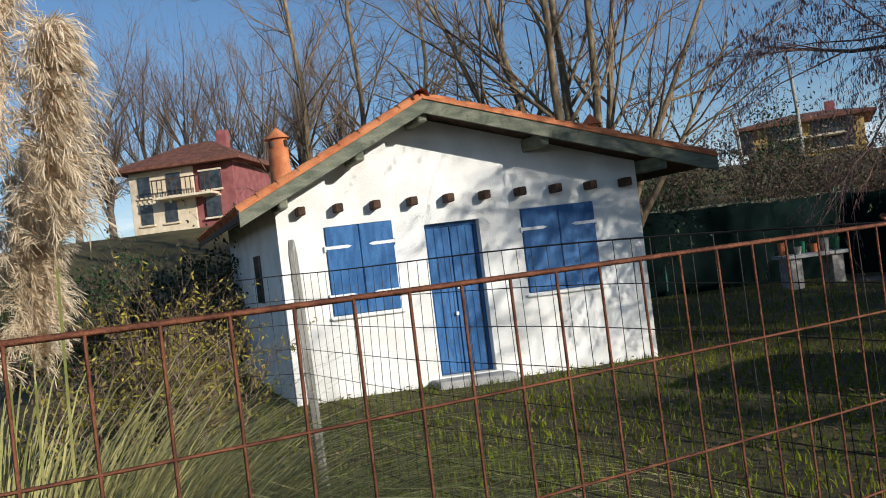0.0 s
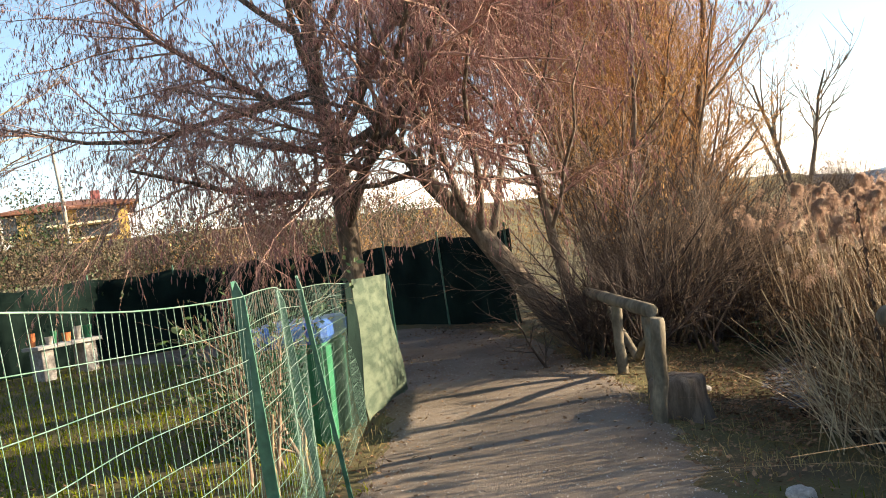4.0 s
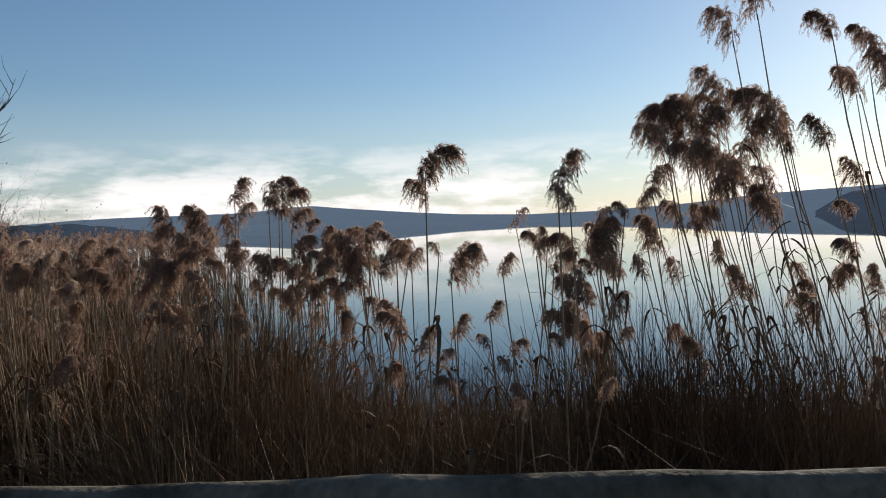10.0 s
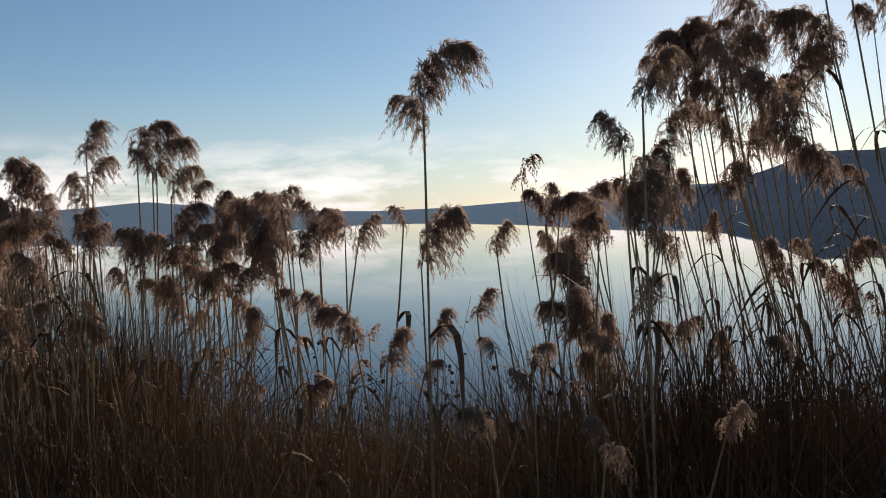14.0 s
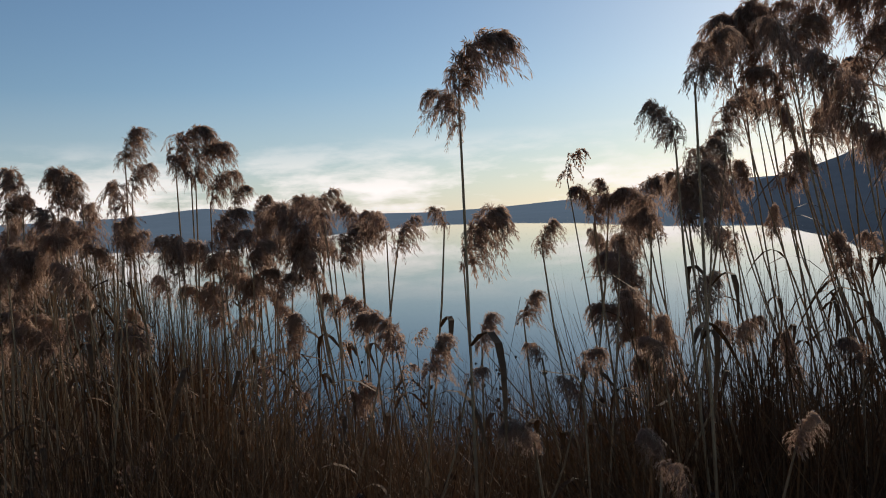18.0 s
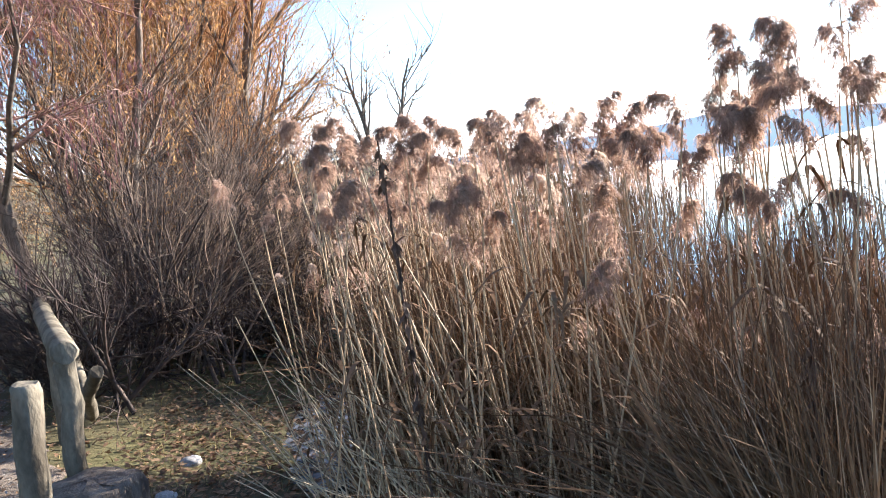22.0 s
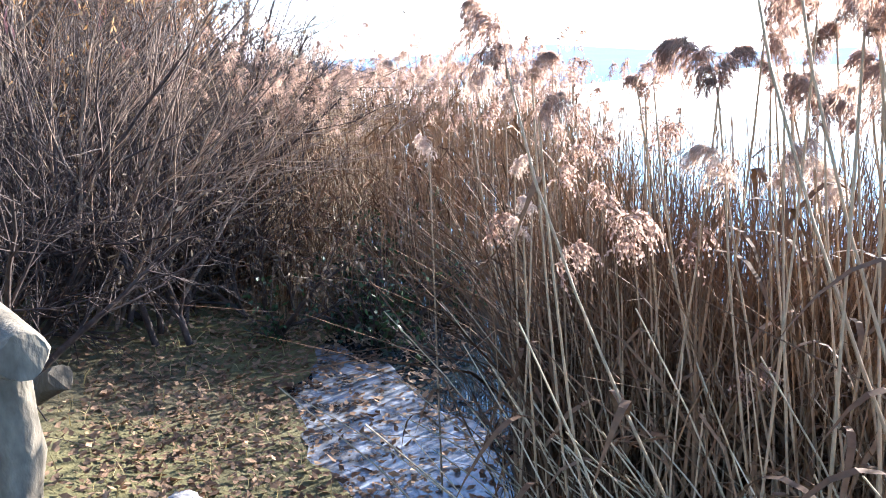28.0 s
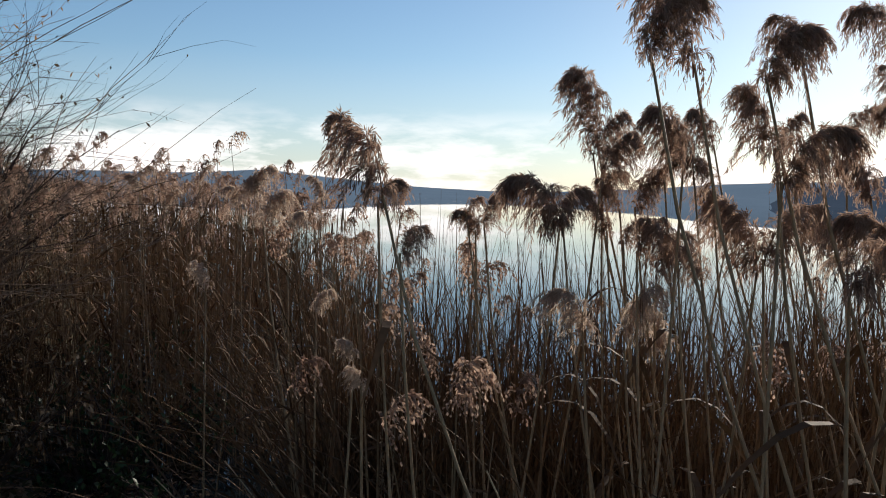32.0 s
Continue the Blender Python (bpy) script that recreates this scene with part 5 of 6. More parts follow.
sp = keep & (rnd.uniform(0, 1, 60000) < 0.25)
blades("broken_reeds", "thin broken reed stems lying across each other", x[sp], y[sp], STEM, (0.6, 1.3), 96, 0.75, 0.003, "dead sedge", 4)


# dark tangle in the shallows, thinner in the gap before the open water
x, y = rnd.uniform(3.5, 10.5, 60000), rnd.uniform(-7.5, -2.1, 60000)
d = shore_offset(x, y)
thick = ((y < -2.9) & (d < 0.9) & (d > -2.6)) | ((y >= -2.9) & (x > 7.0) & (x < 8.8) & (d < 0.1))
far = np.hypot(x - 4.68, y + 2.35) > 1.3
gap = np.abs(np.degrees(np.arctan2(x - 4.68, y + 2.35)) - 119) > 5.5
keep = thick & far & (gap | (rnd.uniform(0, 1, 60000) < 0.3)) & (rnd.uniform(0, 1, 60000) < 0.6)
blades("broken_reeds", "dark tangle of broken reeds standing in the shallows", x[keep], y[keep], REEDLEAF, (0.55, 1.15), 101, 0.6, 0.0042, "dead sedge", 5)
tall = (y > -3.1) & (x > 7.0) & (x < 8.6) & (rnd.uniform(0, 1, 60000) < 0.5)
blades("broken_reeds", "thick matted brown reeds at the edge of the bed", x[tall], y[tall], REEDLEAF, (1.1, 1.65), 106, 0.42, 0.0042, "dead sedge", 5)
# matted tufts of dead leaves with water between them
x, y = rnd.uniform(7.7, 10.6, 30000), rnd.uniform(-3.2, -0.45, 30000)
tuft = np.sin(2.9 * x + 1.1 * np.sin(2.3 * y)) + np.sin(3.7 * y - 1.4 * x + 0.8) > 0.15
keep = (shore_offset(x, y) < -0.1) & (rnd.uniform(0, 1, 30000) < np.where(x < 8.7, 0.03, np.where(tuft, 0.50, 0.06))) & ((x - 9.0) * 0.22 + y + 0.35 < 0)
blades("broken_reeds", "dark matted tufts of reeds standing in the shallow water", x[keep], y[keep], REEDLEAF, (1.0, 1.8), 103, 0.38, 0.0045, "dead sedge", 5)
# tall dead grass and sedge on the bank behind the long rail
a, r = np.radians(rnd.uniform(86, 158, 17000)), rnd.uniform(1.9, 3.2, 17000)
x, y = 4.68 + np.sin(a) * r, -2.35 + np.cos(a) * r
keep = ((x - 5.62) * 0.96 - (y + 1.58) * 0.28 > 0.25) & (y < -2.0)
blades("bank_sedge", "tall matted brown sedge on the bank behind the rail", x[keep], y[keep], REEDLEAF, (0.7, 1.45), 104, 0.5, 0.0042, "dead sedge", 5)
low = keep & (rnd.uniform(0, 1, 17000) < 0.12)
blades("broken_reeds", "broken reed stems bent over in a tangle on the bank", x[low], y[low], SEDGE, (0.8, 1.5), 107, 1.1, 0.003, "dead sedge", 6)
a, r = np.radians(rnd.uniform(126, 162, 3800)), rnd.uniform(2.0, 3.2, 3800)
x, y = 4.68 + np.sin(a) * r, -2.35 + np.cos(a) * r
keep = (x - 5.62) * 0.96 - (y + 1.58) * 0.28 > 0.3
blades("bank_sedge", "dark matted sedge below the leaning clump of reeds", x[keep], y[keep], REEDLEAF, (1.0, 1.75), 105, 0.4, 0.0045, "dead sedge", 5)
# shallow pool over mud and leaves, with an added wet film
# Its pale tone puts the sky's reflection into the colour.
POOL = material("muddy pool with painted sky reflection", (0.06, 0.056, 0.052), (0.27, 0.28, 0.30), 7.0, 0.16, 0.3, 40, spec=0.9)
an = np.linspace(0, 2 * math.pi, 49)[:-1]
edge = 1 + 0.14 * np.sin(3 * an + 1) + 0.10 * np.sin(7 * an) + 0.06 * np.sin(13 * an + 2)
rings = [np.stack([10.35 + 1.25 * f * edge * np.cos(an), 0.02 + 0.26 * f * edge * np.cos(an) + 0.42 * f * edge * np.sin(an), np.full(48, WATER_Z + 0.005)], -1) for f in (0.02, 0.35, 0.7, 1.0)]
i_, j_ = np.meshgrid(np.arange(3), np.arange(48), indexing="ij")
faces = np.stack([i_ * 48 + j_, (i_ + 1) * 48 + j_, (i_ + 1) * 48 + (j_ + 1) % 48, i_ * 48 + (j_ + 1) % 48], -1).reshape(-1, 4)
tagged(new("puddle", mesh_of("puddle", np.concatenate(rings), faces, POOL, True)), "shallow muddy puddle, pale with painted sky reflection", "puddle", kind="structure")
STRAW = material("pale straw stem", (0.30, 0.22, 0.13), (0.52, 0.41, 0.26), 0.8, 0.6, 0.1, 60, thin=0.1, random=0.3)
n = 170
bx, by, ln = rnd.uniform(7.8, 9.3, n), rnd.uniform(-1.8, -0.7, n), rnd.uniform(0.7, 1.45, n)
way = unit(np.stack([rnd.normal(0.1, 0.3, n), rnd.normal(0.4, 0.35, n), np.full(n, 0.8)], -1))
t = np.linspace(0, 1, 5)
P = np.stack([bx, by, np.minimum(height(bx, by), -0.2)], -1)[:, None] + way[:, None] * (ln[:, None] * t)[..., None] - Z3 * (0.12 * ln[:, None] * t ** 3)[..., None]
stuff("leaning_reeds", [tubes(P, np.linspace(0.0038, 0.0018, 5)[None] * np.ones((n, 1)), 4)], STRAW, "pale straw reed stems leaning over the water's edge", "reeds")


def scatter(name, label, xs, ys, mat, size, seed, lift=0.006):
    """Curled fallen leaves on the ground."""
    rnd = np.random.default_rng(seed)
    n = len(xs)
    an = rnd.uniform(0, 6.283, n)
    d = np.stack([np.cos(an), np.sin(an), rnd.normal(0, 0.25, n)], -1)
    b = np.stack([xs, ys, np.maximum(height(xs, ys), WATER_Z - 0.002) + lift + rnd.uniform(0, 0.012, n)], -1)
    L = rnd.uniform(0.5, 1.2, n) * size
    t = np.array((-0.5, 0, 0.5))
    P = b[:, None] + d[:, None] * (L[:, None] * t)[..., None] + Z3 * (L[:, None] * rnd.uniform(-0.1, 0.35, n)[:, None] * np.abs(t) * 1.0)[..., None]
    W = np.array((0.15, 1, 0.12))[None] * (L * 0.27)[:, None]
    return stuff(name, [ribbons(P, W, Z3 + rnd.normal(0, 0.35, (n, 1, 3)))], mat, label, "leaves")


x, y = rnd.uniform(1, 15, 50000), rnd.uniform(-3.5, 8, 50000)
g, d = path_gap(x, y), shore_offset(x, y)
w = np.exp(-((g - 0.1) / 0.35) ** 2) * 0.6 + 0.07 + 0.8 * ((x > 8.5) & (y < 1.2 + 0.3 * (x - 8.5)) & (g > 0.2)) + 0.35 * smooth01((x - 8) / 3) * (g > -1.0)
keep = (d > -0.4) & (rnd.uniform(0, 1, 50000) < w)
scatter("leaf_litter", "brown fallen leaves along the path", x[keep], y[keep], LITTER, 0.046, 97, 0.02)
x, y = rnd.uniform(-1, 11, 5000), rnd.uniform(0, 9, 5000)
keep = (y > -0.4 + 0.66 * (x - 1.7)) & (rnd.uniform(0, 1, 5000) < 0.35)
scatter("leaf_litter", "pale fallen leaves on the lawn", x[keep], y[keep], LITTER, 0.06, 98, 0.05)
x, y = rnd.uniform(1, 11, 30000), rnd.uniform(-3, 5, 30000)
keep = path_gap(x, y) < -0.05
scatter("gravel", "small loose gravel stones on the path", x[keep], y[keep], STONE, 0.017, 102, 0.016)
x, y = rnd.uniform(8, 13, 11000), rnd.uniform(-0.6, 2.2, 11000)
d = shore_offset(x, y)
keep = (np.abs(d) < 0.9) & (rnd.uniform(0, 1, 11000) < np.where(d > 0, 0.9, 0.5))
scatter("leaf_litter", "wet leaves floating at the water's edge", x[keep], y[keep], LITTER, 0.05, 99, 0.006)


# ---- pampas grass ----
def pampas(x, y):
    rnd = np.random.default_rng(17)
    g = gz(x, y)
    clump = tagged(new("pampas_grass"), "large pampas grass clump with cream feathery plumes", "pampas grass")
    n = 4200
    an = rnd.uniform(0, 6.283, n)
    L = rnd.uniform(1.4, 2.7, n)
    out = np.stack([np.cos(an), np.sin(an), 0 * an], -1)
    t = np.linspace(0, 1, 8)
    sp = rnd.uniform(0.35, 1.15, n)
    b = np.array((x, y, g)) + out * rnd.uniform(0, 0.35, n)[:, None]
    P = b[:, None] + out[:, None] * (L[:, None] * sp[:, None] * t ** 1.3)[..., None] + Z3 * (L[:, None] * (1.05 * t - (0.25 + 0.6 * sp[:, None]) * t ** 2.4))[..., None]
    W = np.interp(t, [0, 0.3, 1], [1, 0.9, 0.05])[None] * rnd.uniform(0.0035, 0.008, (n, 1))
    part("blades", mesh_of("blades", *ribbons(P, W, Z3 + out[:, None] * 0.3), PAMPASLEAF), clump, "arching green and straw blades")
    kinds = [mesh_of("plume", *plume_points(40 + k, 330, 30, 0.62, fat=0.30, erect=True), PAMPAS) for k in range(3)]
    for k in range(17):
        a, r, h = rnd.uniform(0, 6.28), rnd.uniform(0.03, 0.36), rnd.uniform(1.15, 2.0)
        px, py = x + math.cos(a) * r, y + math.sin(a) * r
        st = part("stem", mesh_of("stem", *tubes([[(x + (px - x) * 0.3, y + (py - y) * 0.3, g), (px, py, h * 0.6), (px + 0.02, py, h)]], [(0.006, 0.005, 0.004)], 5), PAMPASLEAF), clump, "straw coloured stem")
        p = part("plume", kinds[k % 3], st, "cream feathery plume")
        p.location = (px + 0.02, py, h - 0.02)
        p.rotation_euler = (rnd.normal(0, 0.22), rnd.normal(0.12, 0.2), a)
        p.scale = (rnd.uniform(0.85, 1.25),) * 3


pampas(-0.10, 0.55)


# ---- fences ----
def wire_mesh_fence(name, label, posts, tops, gap, rise, mat, rv, rh, seed, wavy=0.012, low=0.06, rows=None):
    """Welded wire between posts: every upright and every line wire is a part."""
    rnd = np.random.default_rng(seed)
    f = tagged(new(name), label, "fence")
    P = np.array(posts, float)
    Tz = np.array(tops, float)
    seg = np.hypot(*np.diff(P, axis=0).T)
    cum = np.r_[0, np.cumsum(seg)]
    total = cum[-1]
    rows = rows or int((Tz.min() - low) / rise)
    ph = rnd.uniform(0, 6, 4)

    def at(u, fz):
        q = np.stack([np.interp(u, cum, P[:, 0]), np.interp(u, cum, P[:, 1])], -1)
        top = np.interp(u, cum, Tz)
        sag = wavy * (np.sin(u * 2.3 + ph[0] + 2 * fz) + 0.7 * np.sin(u * 5.1 + ph[1] - 3 * fz))
        d = np.gradient(q, axis=0) if len(q) > 1 else np.array([[1.0, 0]])
        nrm = unit(np.stack([-d[:, 1], d[:, 0], 0 * d[:, 0]], -1))
        z = low + (top - low) * fz + wavy * 0.8 * np.sin(u * 1.9 + ph[2] + 4 * fz) * fz
        return np.concatenate([q, z[:, None]], 1) + nrm * sag[:, None]

    us = np.arange(gap * 0.5, total, gap)
    grid = [at(us, k / rows) for k in range(rows + 1)]
    for k in range(len(us)):
        line = np.array([g_[k] for g_ in grid[:: max(1, rows // 6)]] + ([grid[-1][k]] if rows % max(1, rows // 6) else []))
        part("upright_wire", mesh_of("upright_wire", *tubes(line[None], np.full((1, len(line)), rv), 4), mat, True), f)
    uu = np.linspace(0, total, max(8, int(total / 0.12)))
    for k in range(rows + 1):
        line = at(uu, k / rows)
        part("line_wire", mesh_of("line_wire", *tubes(line[None], np.full((1, len(uu)), rh * (1.7 if k == rows else 1)), 4), mat, True), f)
    return f


W0, W1 = (1.985, -0.803), (-0.95, -1.87)
wire_mesh_fence("rusty_mesh_fence", "rusty welded steel mesh fence, slightly bent", [W1, W0], [1.64, 1.62], 0.066, 0.125, RUST, 0.0020, 0.0020, 5, 0.006)
wire_mesh_fence("thin_wire_fence", "thin dark wire mesh fence on a wooden post", [(-1.4, 2.5), (0.85, 1.55), (2.02, -0.79)], [1.66, 1.67, 1.62], 0.062, 0.10, DARKWIRE, 0.0011, 0.0013, 6, 0.015)
wire_mesh_fence("green_mesh_fence", "wavy green coated wire mesh fence along the path", [(2.11, -0.79), (3.67, 0.29), (5.46, 1.81)], [1.62, 1.54, 1.48], 0.052, 0.105, GREENWIRE, 0.0011, 0.0014, 7, 0.022)
wire_mesh_fence("green_mesh_fence", "green wire mesh fence leading to the shade cloth panel", [(5.48, 1.83), (7.54, 3.28)], [1.48, 1.40], 0.055, 0.10, GREENWIRE, 0.0012, 0.0014, 8, 0.012)


def slat_post(name, label, base, top, mat, w=0.035, d=0.02, pointed=True):
    """A flat post with a pointed head, leaning from base to top."""
    base, top = Vector(base), Vector(top)
    up = top - base
    L = up.length
    bm = bmesh.new()
    prism(bm, [(-w, 0), (w, 0), (w, L - (0.07 if pointed else 0)), (0 if pointed else w, L), (-w, L - (0.07 if pointed else 0))][: 5], -d, d)
    bmesh.ops.bevel(bm, geom=bm.edges[:], offset=0.004, segments=1, affect="EDGES")
    me = bm_mesh(name, bm, mat)
    ob = tagged(new(name, me), label, "fence post")
    ob.matrix_world = Matrix.Translation(base) @ up.to_track_quat("Z", "Y").to_matrix().to_4x4() @ pose(0, 0, 0, 0, 0, 25)
    return ob


slat_post("wooden_fence_post", "grey weathered leaning wooden fence post with pointed head", (2.12, -0.85, -0.05), (1.985, -0.803, 1.70), GREYWOOD, 0.0125, 0.010)
slat_post("wooden_fence_post", "grey weathered wooden fence post with pointed head", (0.89, 1.55, -0.05), (0.85, 1.58, 1.81), GREYWOOD, 0.025, 0.014)
slat_post("wooden_fence_post", "grey weathered wooden fence post among the pampas grass", (-0.92, 2.6, -0.05), (-0.95, 2.6, 1.72), GREYWOOD, 0.04, 0.02)


def steel_post(x, y, top, lean=(0, 0), w=0.022, brace=None):
    """A green angle steel post: two flanges, a pointed head, and a strut where there is one."""
    t = tagged(new("green_steel_post"), "green coated angle steel fence post", "fence post", "green fence posts")
    t.location = (x - lean[0], y - lean[1], -0.05)
    up = Vector((lean[0], lean[1], top + 0.05))
    L = up.length
    for nm, size in (("front_flange", (w, 0.004)), ("side_flange", (0.004, w))):
        bm = bmesh.new()
        a, d = size
        o = w if nm == "side_flange" else 0
        prism(bm, [(-a - (w - 0.004 if nm == "side_flange" else 0), 0), (a - (w - 0.004 if nm == "side_flange" else 0), 0), (a - (w - 0.004 if nm == "side_flange" else 0), L - 0.07), (-(w - 0.004) if nm == "side_flange" else 0, L), (-a - (w - 0.004 if nm == "side_flange" else 0), L - 0.05)], -d + o, d + o)
        ob = part(nm, bm_mesh(nm, bm, GREENPOST), t)
        ob.matrix_basis = up.to_track_quat("Z", "Y").to_matrix().to_4x4() @ pose(0, 0, 0, 0, 0, 30)
    if brace:
        a, b = Vector(brace), up * 0.72
        part("brace", mesh_of("brace", *tubes([[tuple(a), tuple(b)]], [(0.016, 0.016)], 4), GREENPOST), t)


steel_post(2.10, -0.796, 1.68, (0.02, 0.0), 0.017, (0.14, -0.02, 0))
steel_post(3.67, 0.287, 1.596, (-0.05, 0.0), 0.024)
steel_post(5.46, 1.81, 1.56, (-0.16, 0.04), 0.016)
steel_post(5.37, 1.90, 1.48, (-0.12, 0.0), 0.022)
steel_post(9.0, 4.0, 1.40, (0.05, 0.02), 0.016)


def cloth_fence(name, label, line, z0, tops, mat, seed, sag=0.05, step=0.25, posts=None):
    rnd = np.random.default_rng(seed)
    P = np.array(line, float)
    seg = np.hypot(*np.diff(P, axis=0).T)
    cum = np.r_[0, np.cumsum(seg)]
    u = np.arange(0, cum[-1] + step, step)
    q = np.stack([np.interp(u, cum, P[:, 0]), np.interp(u, cum, P[:, 1])], -1)
    top = np.interp(u, cum, tops) - sag * np.abs(np.sin(u * 1.4)) * rnd.uniform(0.4, 1.2, len(u))
    d = np.gradient(q, axis=0)
    nrm = unit(np.stack([-d[:, 1], d[:, 0], 0 * u], -1))
    rows_ = []
    for side in (0, 1):
        for k in range(9):
            f = k / 8 if side == 0 else 1 - k / 8
            z = z0 + (top - z0) * f
            bil = 0.03 * np.sin(u * 2.7 + 5 * f) + 0.015 * np.sin(u * 7 + 3 * f) + side * 0.006
            rows_.append(np.concatenate([q, z[:, None]], 1) + nrm * bil[:, None])
    n = len(u)
    v = np.concatenate(rows_)
    i = (np.arange(17)[:, None] * n + np.arange(n - 1)[None])
    f = tagged(new(name), label, "fence")
    part("cloth", mesh_of("cloth", v, np.stack([i, i + 1, i + n + 1, i + n], -1).reshape(-1, 4), mat, True), f)
    if posts:
        for a in np.arange(0.05, cum[-1], posts):
            x, y = np.interp(a, cum, P[:, 0]), np.interp(a, cum, P[:, 1])
            zt = np.interp(a, cum, tops)
            part("post", mesh_of("post", *tubes([[(x, y + 0.05, -0.1), (x, y + 0.05, zt + 0.12)]], [(0.025, 0.022)], 8), GREENPOST, True), f)
    return f


cloth_fence("shade_cloth_screen", "pale green shade cloth panel beside the path", [(7.57, 3.29), (8.97, 3.97)], 0.04, [1.42, 1.40], PALECLOTH, 1, 0.01, 0.12)
cloth_fence("shade_cloth_screen", "dark folded strip of shade cloth on the fence", [(7.18, 3.03), (7.56, 3.29)], 0.06, [1.40, 1.42], SHADECLOTH, 2, 0.01, 0.09)
cloth_fence("shade_cloth_fence", "dark green shade cloth fence closing the garden", [(14.5, 5.6), (15.3, 7.8), (16.05, 9.85), (16.6, 13.2), (13.6, 17.4), (8.0, 18.3), (4.4, 18.8)], 0.0, [1.75, 1.8, 1.8, 1.95, 2.1, 2.15, 2.1], SHADECLOTH, 3, 0.10, 0.22, 2.2)
cloth_fence("retaining_wall", "mossy grey concrete wall on the slope", [(9.6, 21.0), (15.5, 20.2)], 0.2, [2.25, 2.2], FASCIA, 4, 0.02, 0.3)


# ---- log rails ----
def log_rail_a():
    r = tagged(new("log_rail"), "short weathered log railing with crossed braces beside the path", "railing")
    a, b = (8.64, 0.74, 0.76), (11.0, 2.50, 0.77)
    part("rail", log_mesh("rail", a, b, 0.066, 0.06, LOG, 14, seed=1), r, "round weathered top log")
    for k, (x, y, zt) in enumerate(((8.78, 0.85, 0.70), (9.82, 1.60, 0.71), (10.9, 2.42, 0.71))):
        part("post", log_mesh("post", (x, y + 0.04, -0.12), (x, y, zt), 0.058, 0.054, LOG, 12, seed=20 + k), r)
    part("brace", log_mesh("brace", (9.85, 1.46, 0.12), (10.8, 2.20, 0.64), 0.042, 0.038, LOG, 10, seed=30), r)
    part("brace", log_mesh("brace", (9.85, 1.46, 0.12), (9.0, 0.82, 0.58), 0.042, 0.038, LOG, 10, seed=31), r)


def log_rail_b():
    r = tagged(new("log_rail"), "long weathered log railing with slanting braces above the reeds", "railing")
    a, b = np.array((5.62, -1.58, 1.02)), np.array((4.55, -4.0, 1.05))

    def on(u, dz=0.0):
        p = a + (b - a) * u
        return (p[0], p[1], p[2] + dz)

    part("rail", log_mesh("rail", on(-0.02), on(1), 0.050, 0.060, LOG, 16, 14, 0.012, 2), r, "round top log with split ends")
    part("rail", log_mesh("rail", on(1.003), on(2.0), 0.060, 0.062, LOG, 14, 9, 0.012, 3), r)
    for k, u in enumerate((0.015, 0.30, 0.97, 1.45, 1.95)):
        x, y, z = on(u)
        part("post", log_mesh("post", (x, y, gz(x, y) - 0.2), (x, y, z - 0.045), 0.056, 0.054, LOG, 14, 9, 0.012, 40 + k), r, "round upright log")
    for k, (u, v, za, zb) in enumerate(((0.0, 0.29, -0.22, -0.80), (0.34, 0.95, -0.92, -0.24), (1.0, 1.43, -0.24, -0.95))):
        part("brace", log_mesh("brace", on(u, za), on(v, zb), 0.042, 0.042, LOG, 12, 9, 0.012, 50 + k), r)


log_rail_a()
log_rail_b()
tagged(new("log_bollard", log_mesh("log_bollard", (7.79, 0.47, -0.25), (7.84, 0.375, 0.80), 0.062, 0.056, LOG, 14, seed=60)), "round grey weathered log bollard with split top", "bollard")


def stump(x, y):
    rnd = np.random.default_rng(6)
    t = np.array((-0.1, 0.0, 0.05, 0.15, 0.28, 0.39, 0.43, 0.44))
    rr = np.array((0.34, 0.30, 0.26, 0.235, 0.225, 0.22, 0.205, 0.01))
    v, q = tubes(np.stack([0 * t, 0 * t, t], -1)[None], rr[None], 22)
    a = np.arctan2(v[:, 1], v[:, 0])
    v[:, :2] *= (1 + 0.08 * np.sin(a * 5) + 0.05 * np.sin(a * 11 + 1))[:, None]
    v += rnd.normal(0, 0.006, v.shape)
    ob = tagged(new("tree_stump", mesh_of("tree_stump", v, q, BARK, True)), "old dark tree stump beside the log bollard", "stump")
    ob.location = (x, y, -0.18)


stump(8.22, 0.45)


def boulder(x, y, s_, seed):
    bm = bmesh.new()
    bmesh.ops.create_icosphere(bm, subdivisions=3, radius=s_)
    for v in bm.verts:
        n = noise.fractal(v.co * (1.8 / s_) + Vector((seed, 0, 0)), 1.0, 2.0, 3)
        v.co *= 1 + 0.22 * n
        v.co.z *= 0.55
    ob = tagged(new("stone", bm_mesh("stone", bm, STONE, True)), "pale rough stone in the grass", "stone")
    ob.location = (x, y, float(height(x, y)) + s_ * 0.2)


boulder(6.15, -0.95, 0.08, 3)
boulder(9.7, 0.75, 0.07, 9)
boulder(9.0, 0.55, 0.06, 14)


# rusty wire wound round the leaning post
t = np.linspace(0, 1, 60)
wind = np.stack([1.985 + 0.024 * np.cos(t * 31) - 0.07 * t ** 3, -0.81 + 0.022 * np.sin(t * 31), 1.585 + 0.05 * t + 0.006 * np.sin(t * 50)], -1)
tagged(new("wire_knot", mesh_of("wire_knot", *tubes(wind[None], np.full((1, 60), 0.0032), 5), RUST)), "rusty wire twisted round the wooden fence post", "wire")

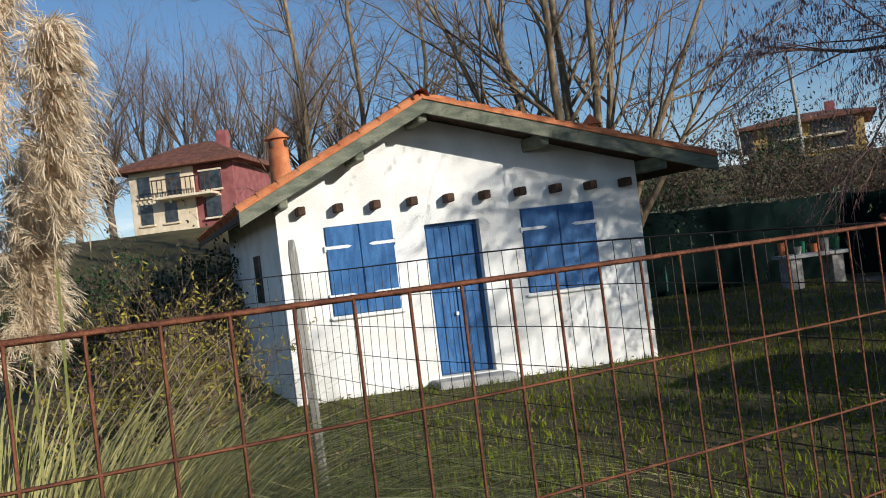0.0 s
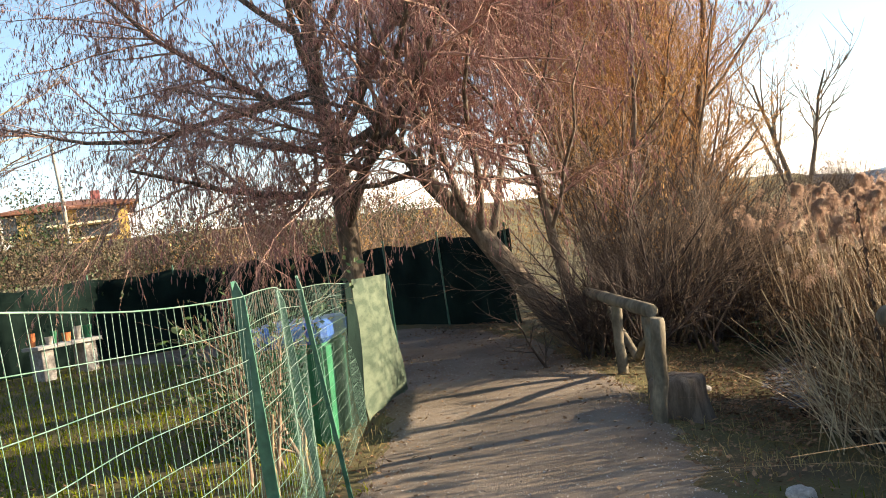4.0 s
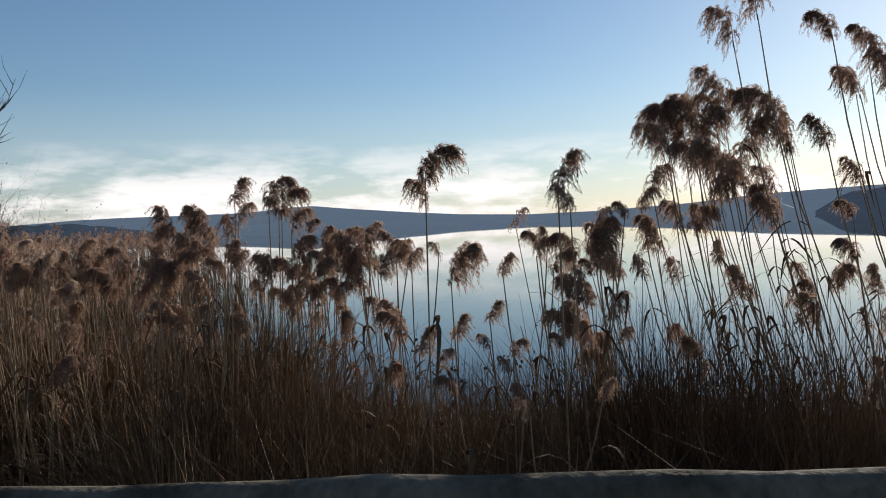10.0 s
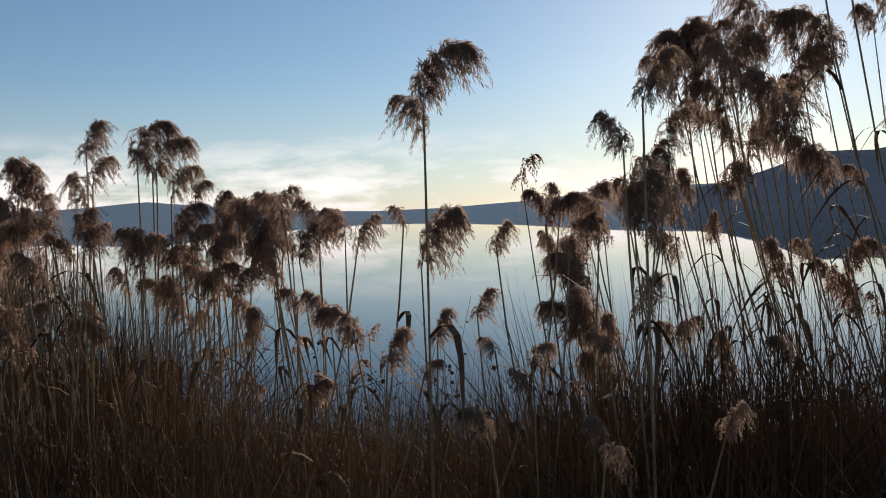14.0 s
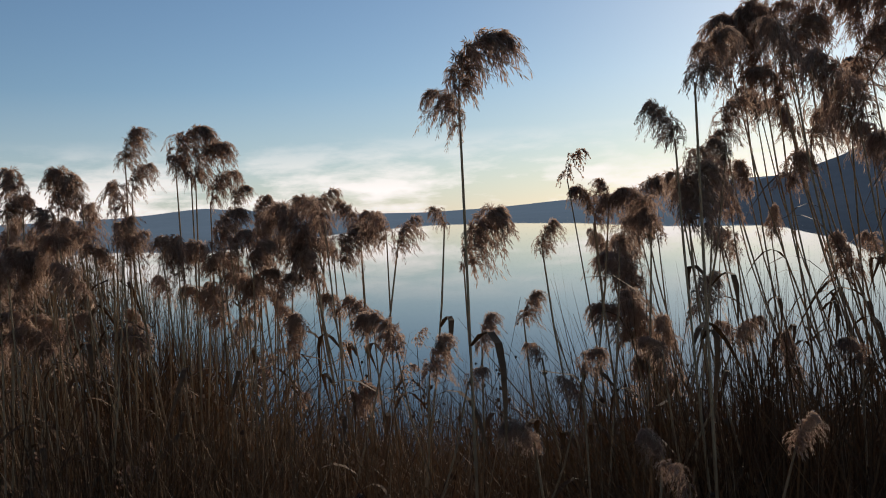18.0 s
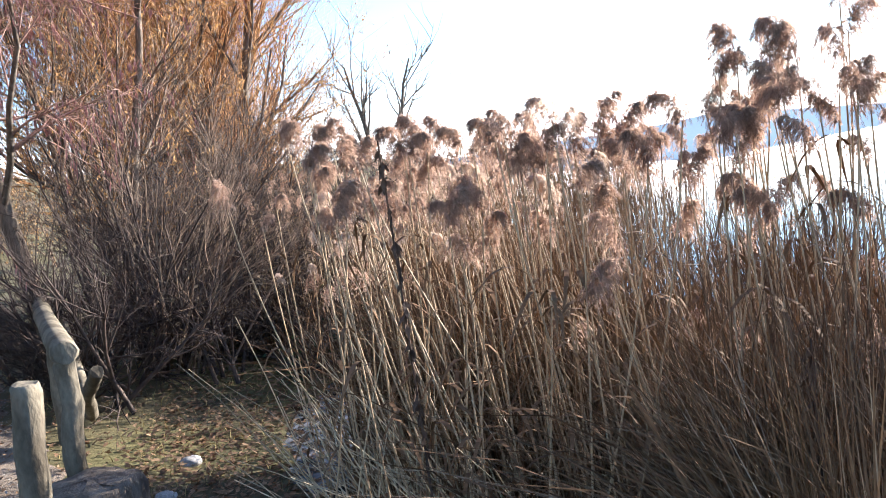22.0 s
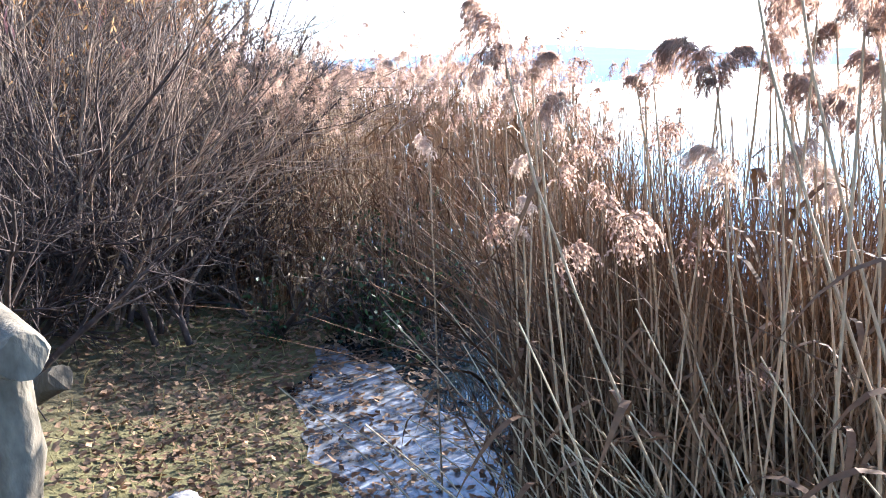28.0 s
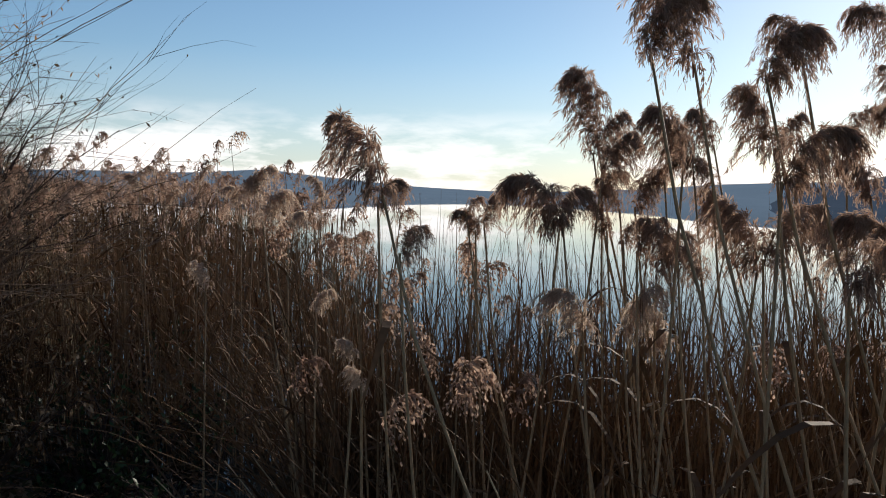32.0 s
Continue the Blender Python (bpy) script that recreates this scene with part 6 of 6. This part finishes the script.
# pale bent board standing behind the leaning post
t = np.linspace(0, 1, 12)
outer = np.stack([2.02 + 0.10 * t ** 1.5, -0.80 + 0.03 * t, 0.04 + 0.48 * np.sqrt(np.clip(1 - (1 - t) ** 2, 0, 1)) * 0.98], -1)[::-1]
rim = np.concatenate([outer, outer * (1, 1, 0) + (0, 0, -0.05)])
back = rim + (-0.004, 0.022, 0)
n = len(outer)
q = [(k, k + 1, n + k + 1, n + k) for k in range(n - 1)]
q += [(2 * n + a, 2 * n + d, 2 * n + c, 2 * n + b) for a, b, c, d in q] + [(k, 2 * n + k, 2 * n + k + 1, k + 1) for k in range(n - 1)]
tagged(new("bent_board", mesh_of("bent_board", np.concatenate([rim, back]), q, GREYWOOD)), "pale weathered board with a rounded edge behind the leaning post", "board")

# ---- garden things ----
def compost_bin(x, y):
    t = thing("compost_bin", x, y, 0, "green plastic garden bin with a blue lid behind the fence", "bin")
    body = bmesh.new()
    bmesh.ops.create_cube(body, size=1, matrix=Matrix.Translation((0, 0, 0.46)) @ Matrix.Diagonal((0.78, 0.7, 0.92, 1)))
    for v in body.verts:
        if v.co.z < 0.3:
            v.co.x *= 0.86
            v.co.y *= 0.86
    bmesh.ops.bevel(body, geom=body.edges[:], offset=0.03, segments=2, affect="EDGES")
    part("body", bm_mesh("body", body, BIN), t)
    part("lid", box("lid", (-0.43, -0.39, 0.92), (0.43, 0.39, 1.12), LIDBLUE, 0.05), t, "blue plastic lid")
    part("prop", log_mesh("prop", (0.46, -0.3, 0), (0.44, -0.3, 1.0), 0.03, 0.03, PALEBARK, 8, seed=3), t, "wooden stake")
    t.rotation_euler = (0, 0, 0.5)


compost_bin(7.05, 3.55)
bush("laurel_bush", "evergreen bush with pale glossy leaves behind the fence", 6.1, 2.95, 1.15, 7, 411, (TWIG, HEDGE), (1500, 0.06, 0.5), 0.14)
for k, (x, y) in enumerate(((5.5, 2.35), (5.85, 2.4), (5.25, 2.2))):
    tagged(new("stake", log_mesh("stake", (x, y, -0.05), (x + 0.05, y, 0.62 - 0.2 * (k == 2)), 0.016, 0.014, PALEBARK, 7, seed=70 + k)), "thin cut wooden stake in the grass", "stake")


def garden_table(x, y):
    t = thing("garden_table", x, y, 0, "stone garden table heaped with pots and tools", "table")
    part("tabletop", box("tabletop", (-0.75, -0.35, 0.68), (0.75, 0.35, 0.76), CONCRETE, 0.01), t)
    for sx in (-0.5, 0.5):
        part("leg", box("leg", (sx - 0.14, -0.25, -0.03), (sx + 0.14, 0.25, 0.68), STONE, 0.012), t)
    rnd = np.random.default_rng(4)
    for k in range(6):
        px, py, r, h = -0.6 + 0.24 * k, rnd.uniform(-0.15, 0.15), rnd.uniform(0.06, 0.11), rnd.uniform(0.1, 0.3)
        p = new("flower_pot", mesh_of("flower_pot", *tubes([[(0, 0, 0), (0, 0, h), (0, 0, h), (0, 0, 0.05)]], [[r * 0.7, r, r * 0.85, r * 0.6]], 12), (TILE, STONE, BIN)[k % 3]))
        p.location = (x + px, y + py, 0.76)
        tagged(p, "small flower pot on the garden table", "pot", "pots on the table")


garden_table(11.5, 15.6)


def far_house(name, label, x, y, turn, w, d, h, wall, wall2, roof_h, base, windows):
    t = thing(name, x, y, base, label, "house")
    t.rotation_euler = (0, 0, turn)
    part("wall", box("wall", (-w / 2, 0, -2.5), (w * 0.12, d, h), wall, 0.02), t)
    part("wall", box("wall", (w * 0.12 + 0.01, 0.12, -2.5), (w / 2, d, h), wall2, 0.02), t)
    bm = bmesh.new()
    o = 0.7
    c = [bm.verts.new(p) for p in ((-w / 2 - o, -o, h), (w / 2 + o, -o, h), (w / 2 + o, d + o, h), (-w / 2 - o, d + o, h))]
    e = [bm.verts.new((v.co.x, v.co.y, h + 0.18)) for v in c]
    r0, r1 = bm.verts.new((-w / 2 + d * 0.35, d / 2, h + roof_h)), bm.verts.new((w / 2 - d * 0.35, d / 2, h + roof_h))
    bm.faces.new(c[::-1])
    for k in range(4):
        bm.faces.new((c[k - 1], c[k], e[k], e[k - 1]))
    bm.faces.new((e[0], e[1], r1, r0))
    bm.faces.new((e[1], e[2], r1))
    bm.faces.new((e[2], e[3], r0, r1))
    bm.faces.new((e[3], e[0], r0))
    rf = part("roof", bm_mesh("roof", bm, ROOFFAR), t)
    part("chimney", box("chimney", (w * 0.2, d * 0.45, h + roof_h * 0.5), (w * 0.2 + 0.6, d * 0.45 + 0.6, h + roof_h + 0.5), PINKWALL, 0.02), rf)
    for wx, wz, ww, wh in windows:
        win = part("window", box("window", (wx - ww / 2, -0.05, wz), (wx + ww / 2, 0.14, wz + wh), WINDOWDARK, 0.01), t)
        part("window_frame", box("window_frame", (wx - ww / 2 - 0.1, -0.09, wz + wh), (wx + ww / 2 + 0.1, 0.02, wz + wh + 0.1), CREAMWALL, 0.01), win)
        part("window_sill", box("window_sill", (wx - ww / 2 - 0.1, -0.12, wz - 0.1), (wx + ww / 2 + 0.1, 0.02, wz), CREAMWALL, 0.01), win)
    bal = part("balcony", box("balcony", (-w * 0.2, -1.1, h * 0.46), (w * 0.36, 0, h * 0.46 + 0.14), CREAMWALL, 0.02), t)
    for k in range(13):
        bx = -w * 0.2 + 0.05 + k * (w * 0.56 - 0.1) / 12
        part("baluster", box("baluster", (bx - 0.02, -1.08, h * 0.46 + 0.14), (bx + 0.02, -1.04, h * 0.46 + 1.0), DARKWOOD, 0), bal)
    part("handrail", box("handrail", (-w * 0.2, -1.1, h * 0.46 + 1.0), (w * 0.36, -1.02, h * 0.46 + 1.06), DARKWOOD, 0), bal)
    return t


far_house("hillside_house", "cream and dark pink villa with red tiled roof on the hill", -7.1, 44, -0.25, 5.9, 6.0, 3.2, CREAMWALL, PINKWALL, 1.7, 5.0,
          [(-2.1, 0.3, 0.7, 1.1), (-0.7, 0.3, 0.7, 1.1), (-2.1, 1.8, 0.7, 1.1), (-0.4, 1.75, 0.8, 1.2), (1.7, 1.8, 1.1, 1.0), (1.7, 0.3, 0.8, 1.1)])
far_house("hillside_house", "low ochre villa with brown roof and veranda on the hill", 30.4, 46.5, -0.55, 6.8, 6.0, 2.0, YELLOWWALL, YELLOWWALL, 0.9, 5.3,
          [(-3.4, 0.5, 0.8, 1.5), (-1.2, 0.4, 1.6, 1.8), (1.6, 0.2, 2.4, 2.0)])
for k, (x, y, zt) in enumerate(((28.2, 43.2, 10.8), (24.6, 43.6, 8.0))):
    g = gz(x, y)
    p = tagged(new("utility_pole", mesh_of("utility_pole", *tubes([[(0, 0, g - 0.3), (-0.05, 0, (g + zt) / 2), (-0.25, 0, zt)]], [(0.13, 0.11, 0.09)], 8), GREYWOOD, True)), "wooden utility pole on the hill", "utility pole")
    p.location = (x, y, 0)
# low rustic fence beyond the path's bend
f = tagged(new("rustic_fence"), "low rustic wooden fence beyond the bend", "fence")
for k in range(4):
    part("post", log_mesh("post", (17 + k * 1.1, 5.2 - k * 0.5, -0.1), (17 + k * 1.1, 5.2 - k * 0.5, 0.85), 0.04, 0.036, BARK, 8, seed=80 + k), f)
for z in (0.35, 0.7):
    part("rail", log_mesh("rail", (16.8, 5.3, z), (20.5, 3.6, z), 0.035, 0.03, BARK, 8, seed=88 + int(z * 10)), f)
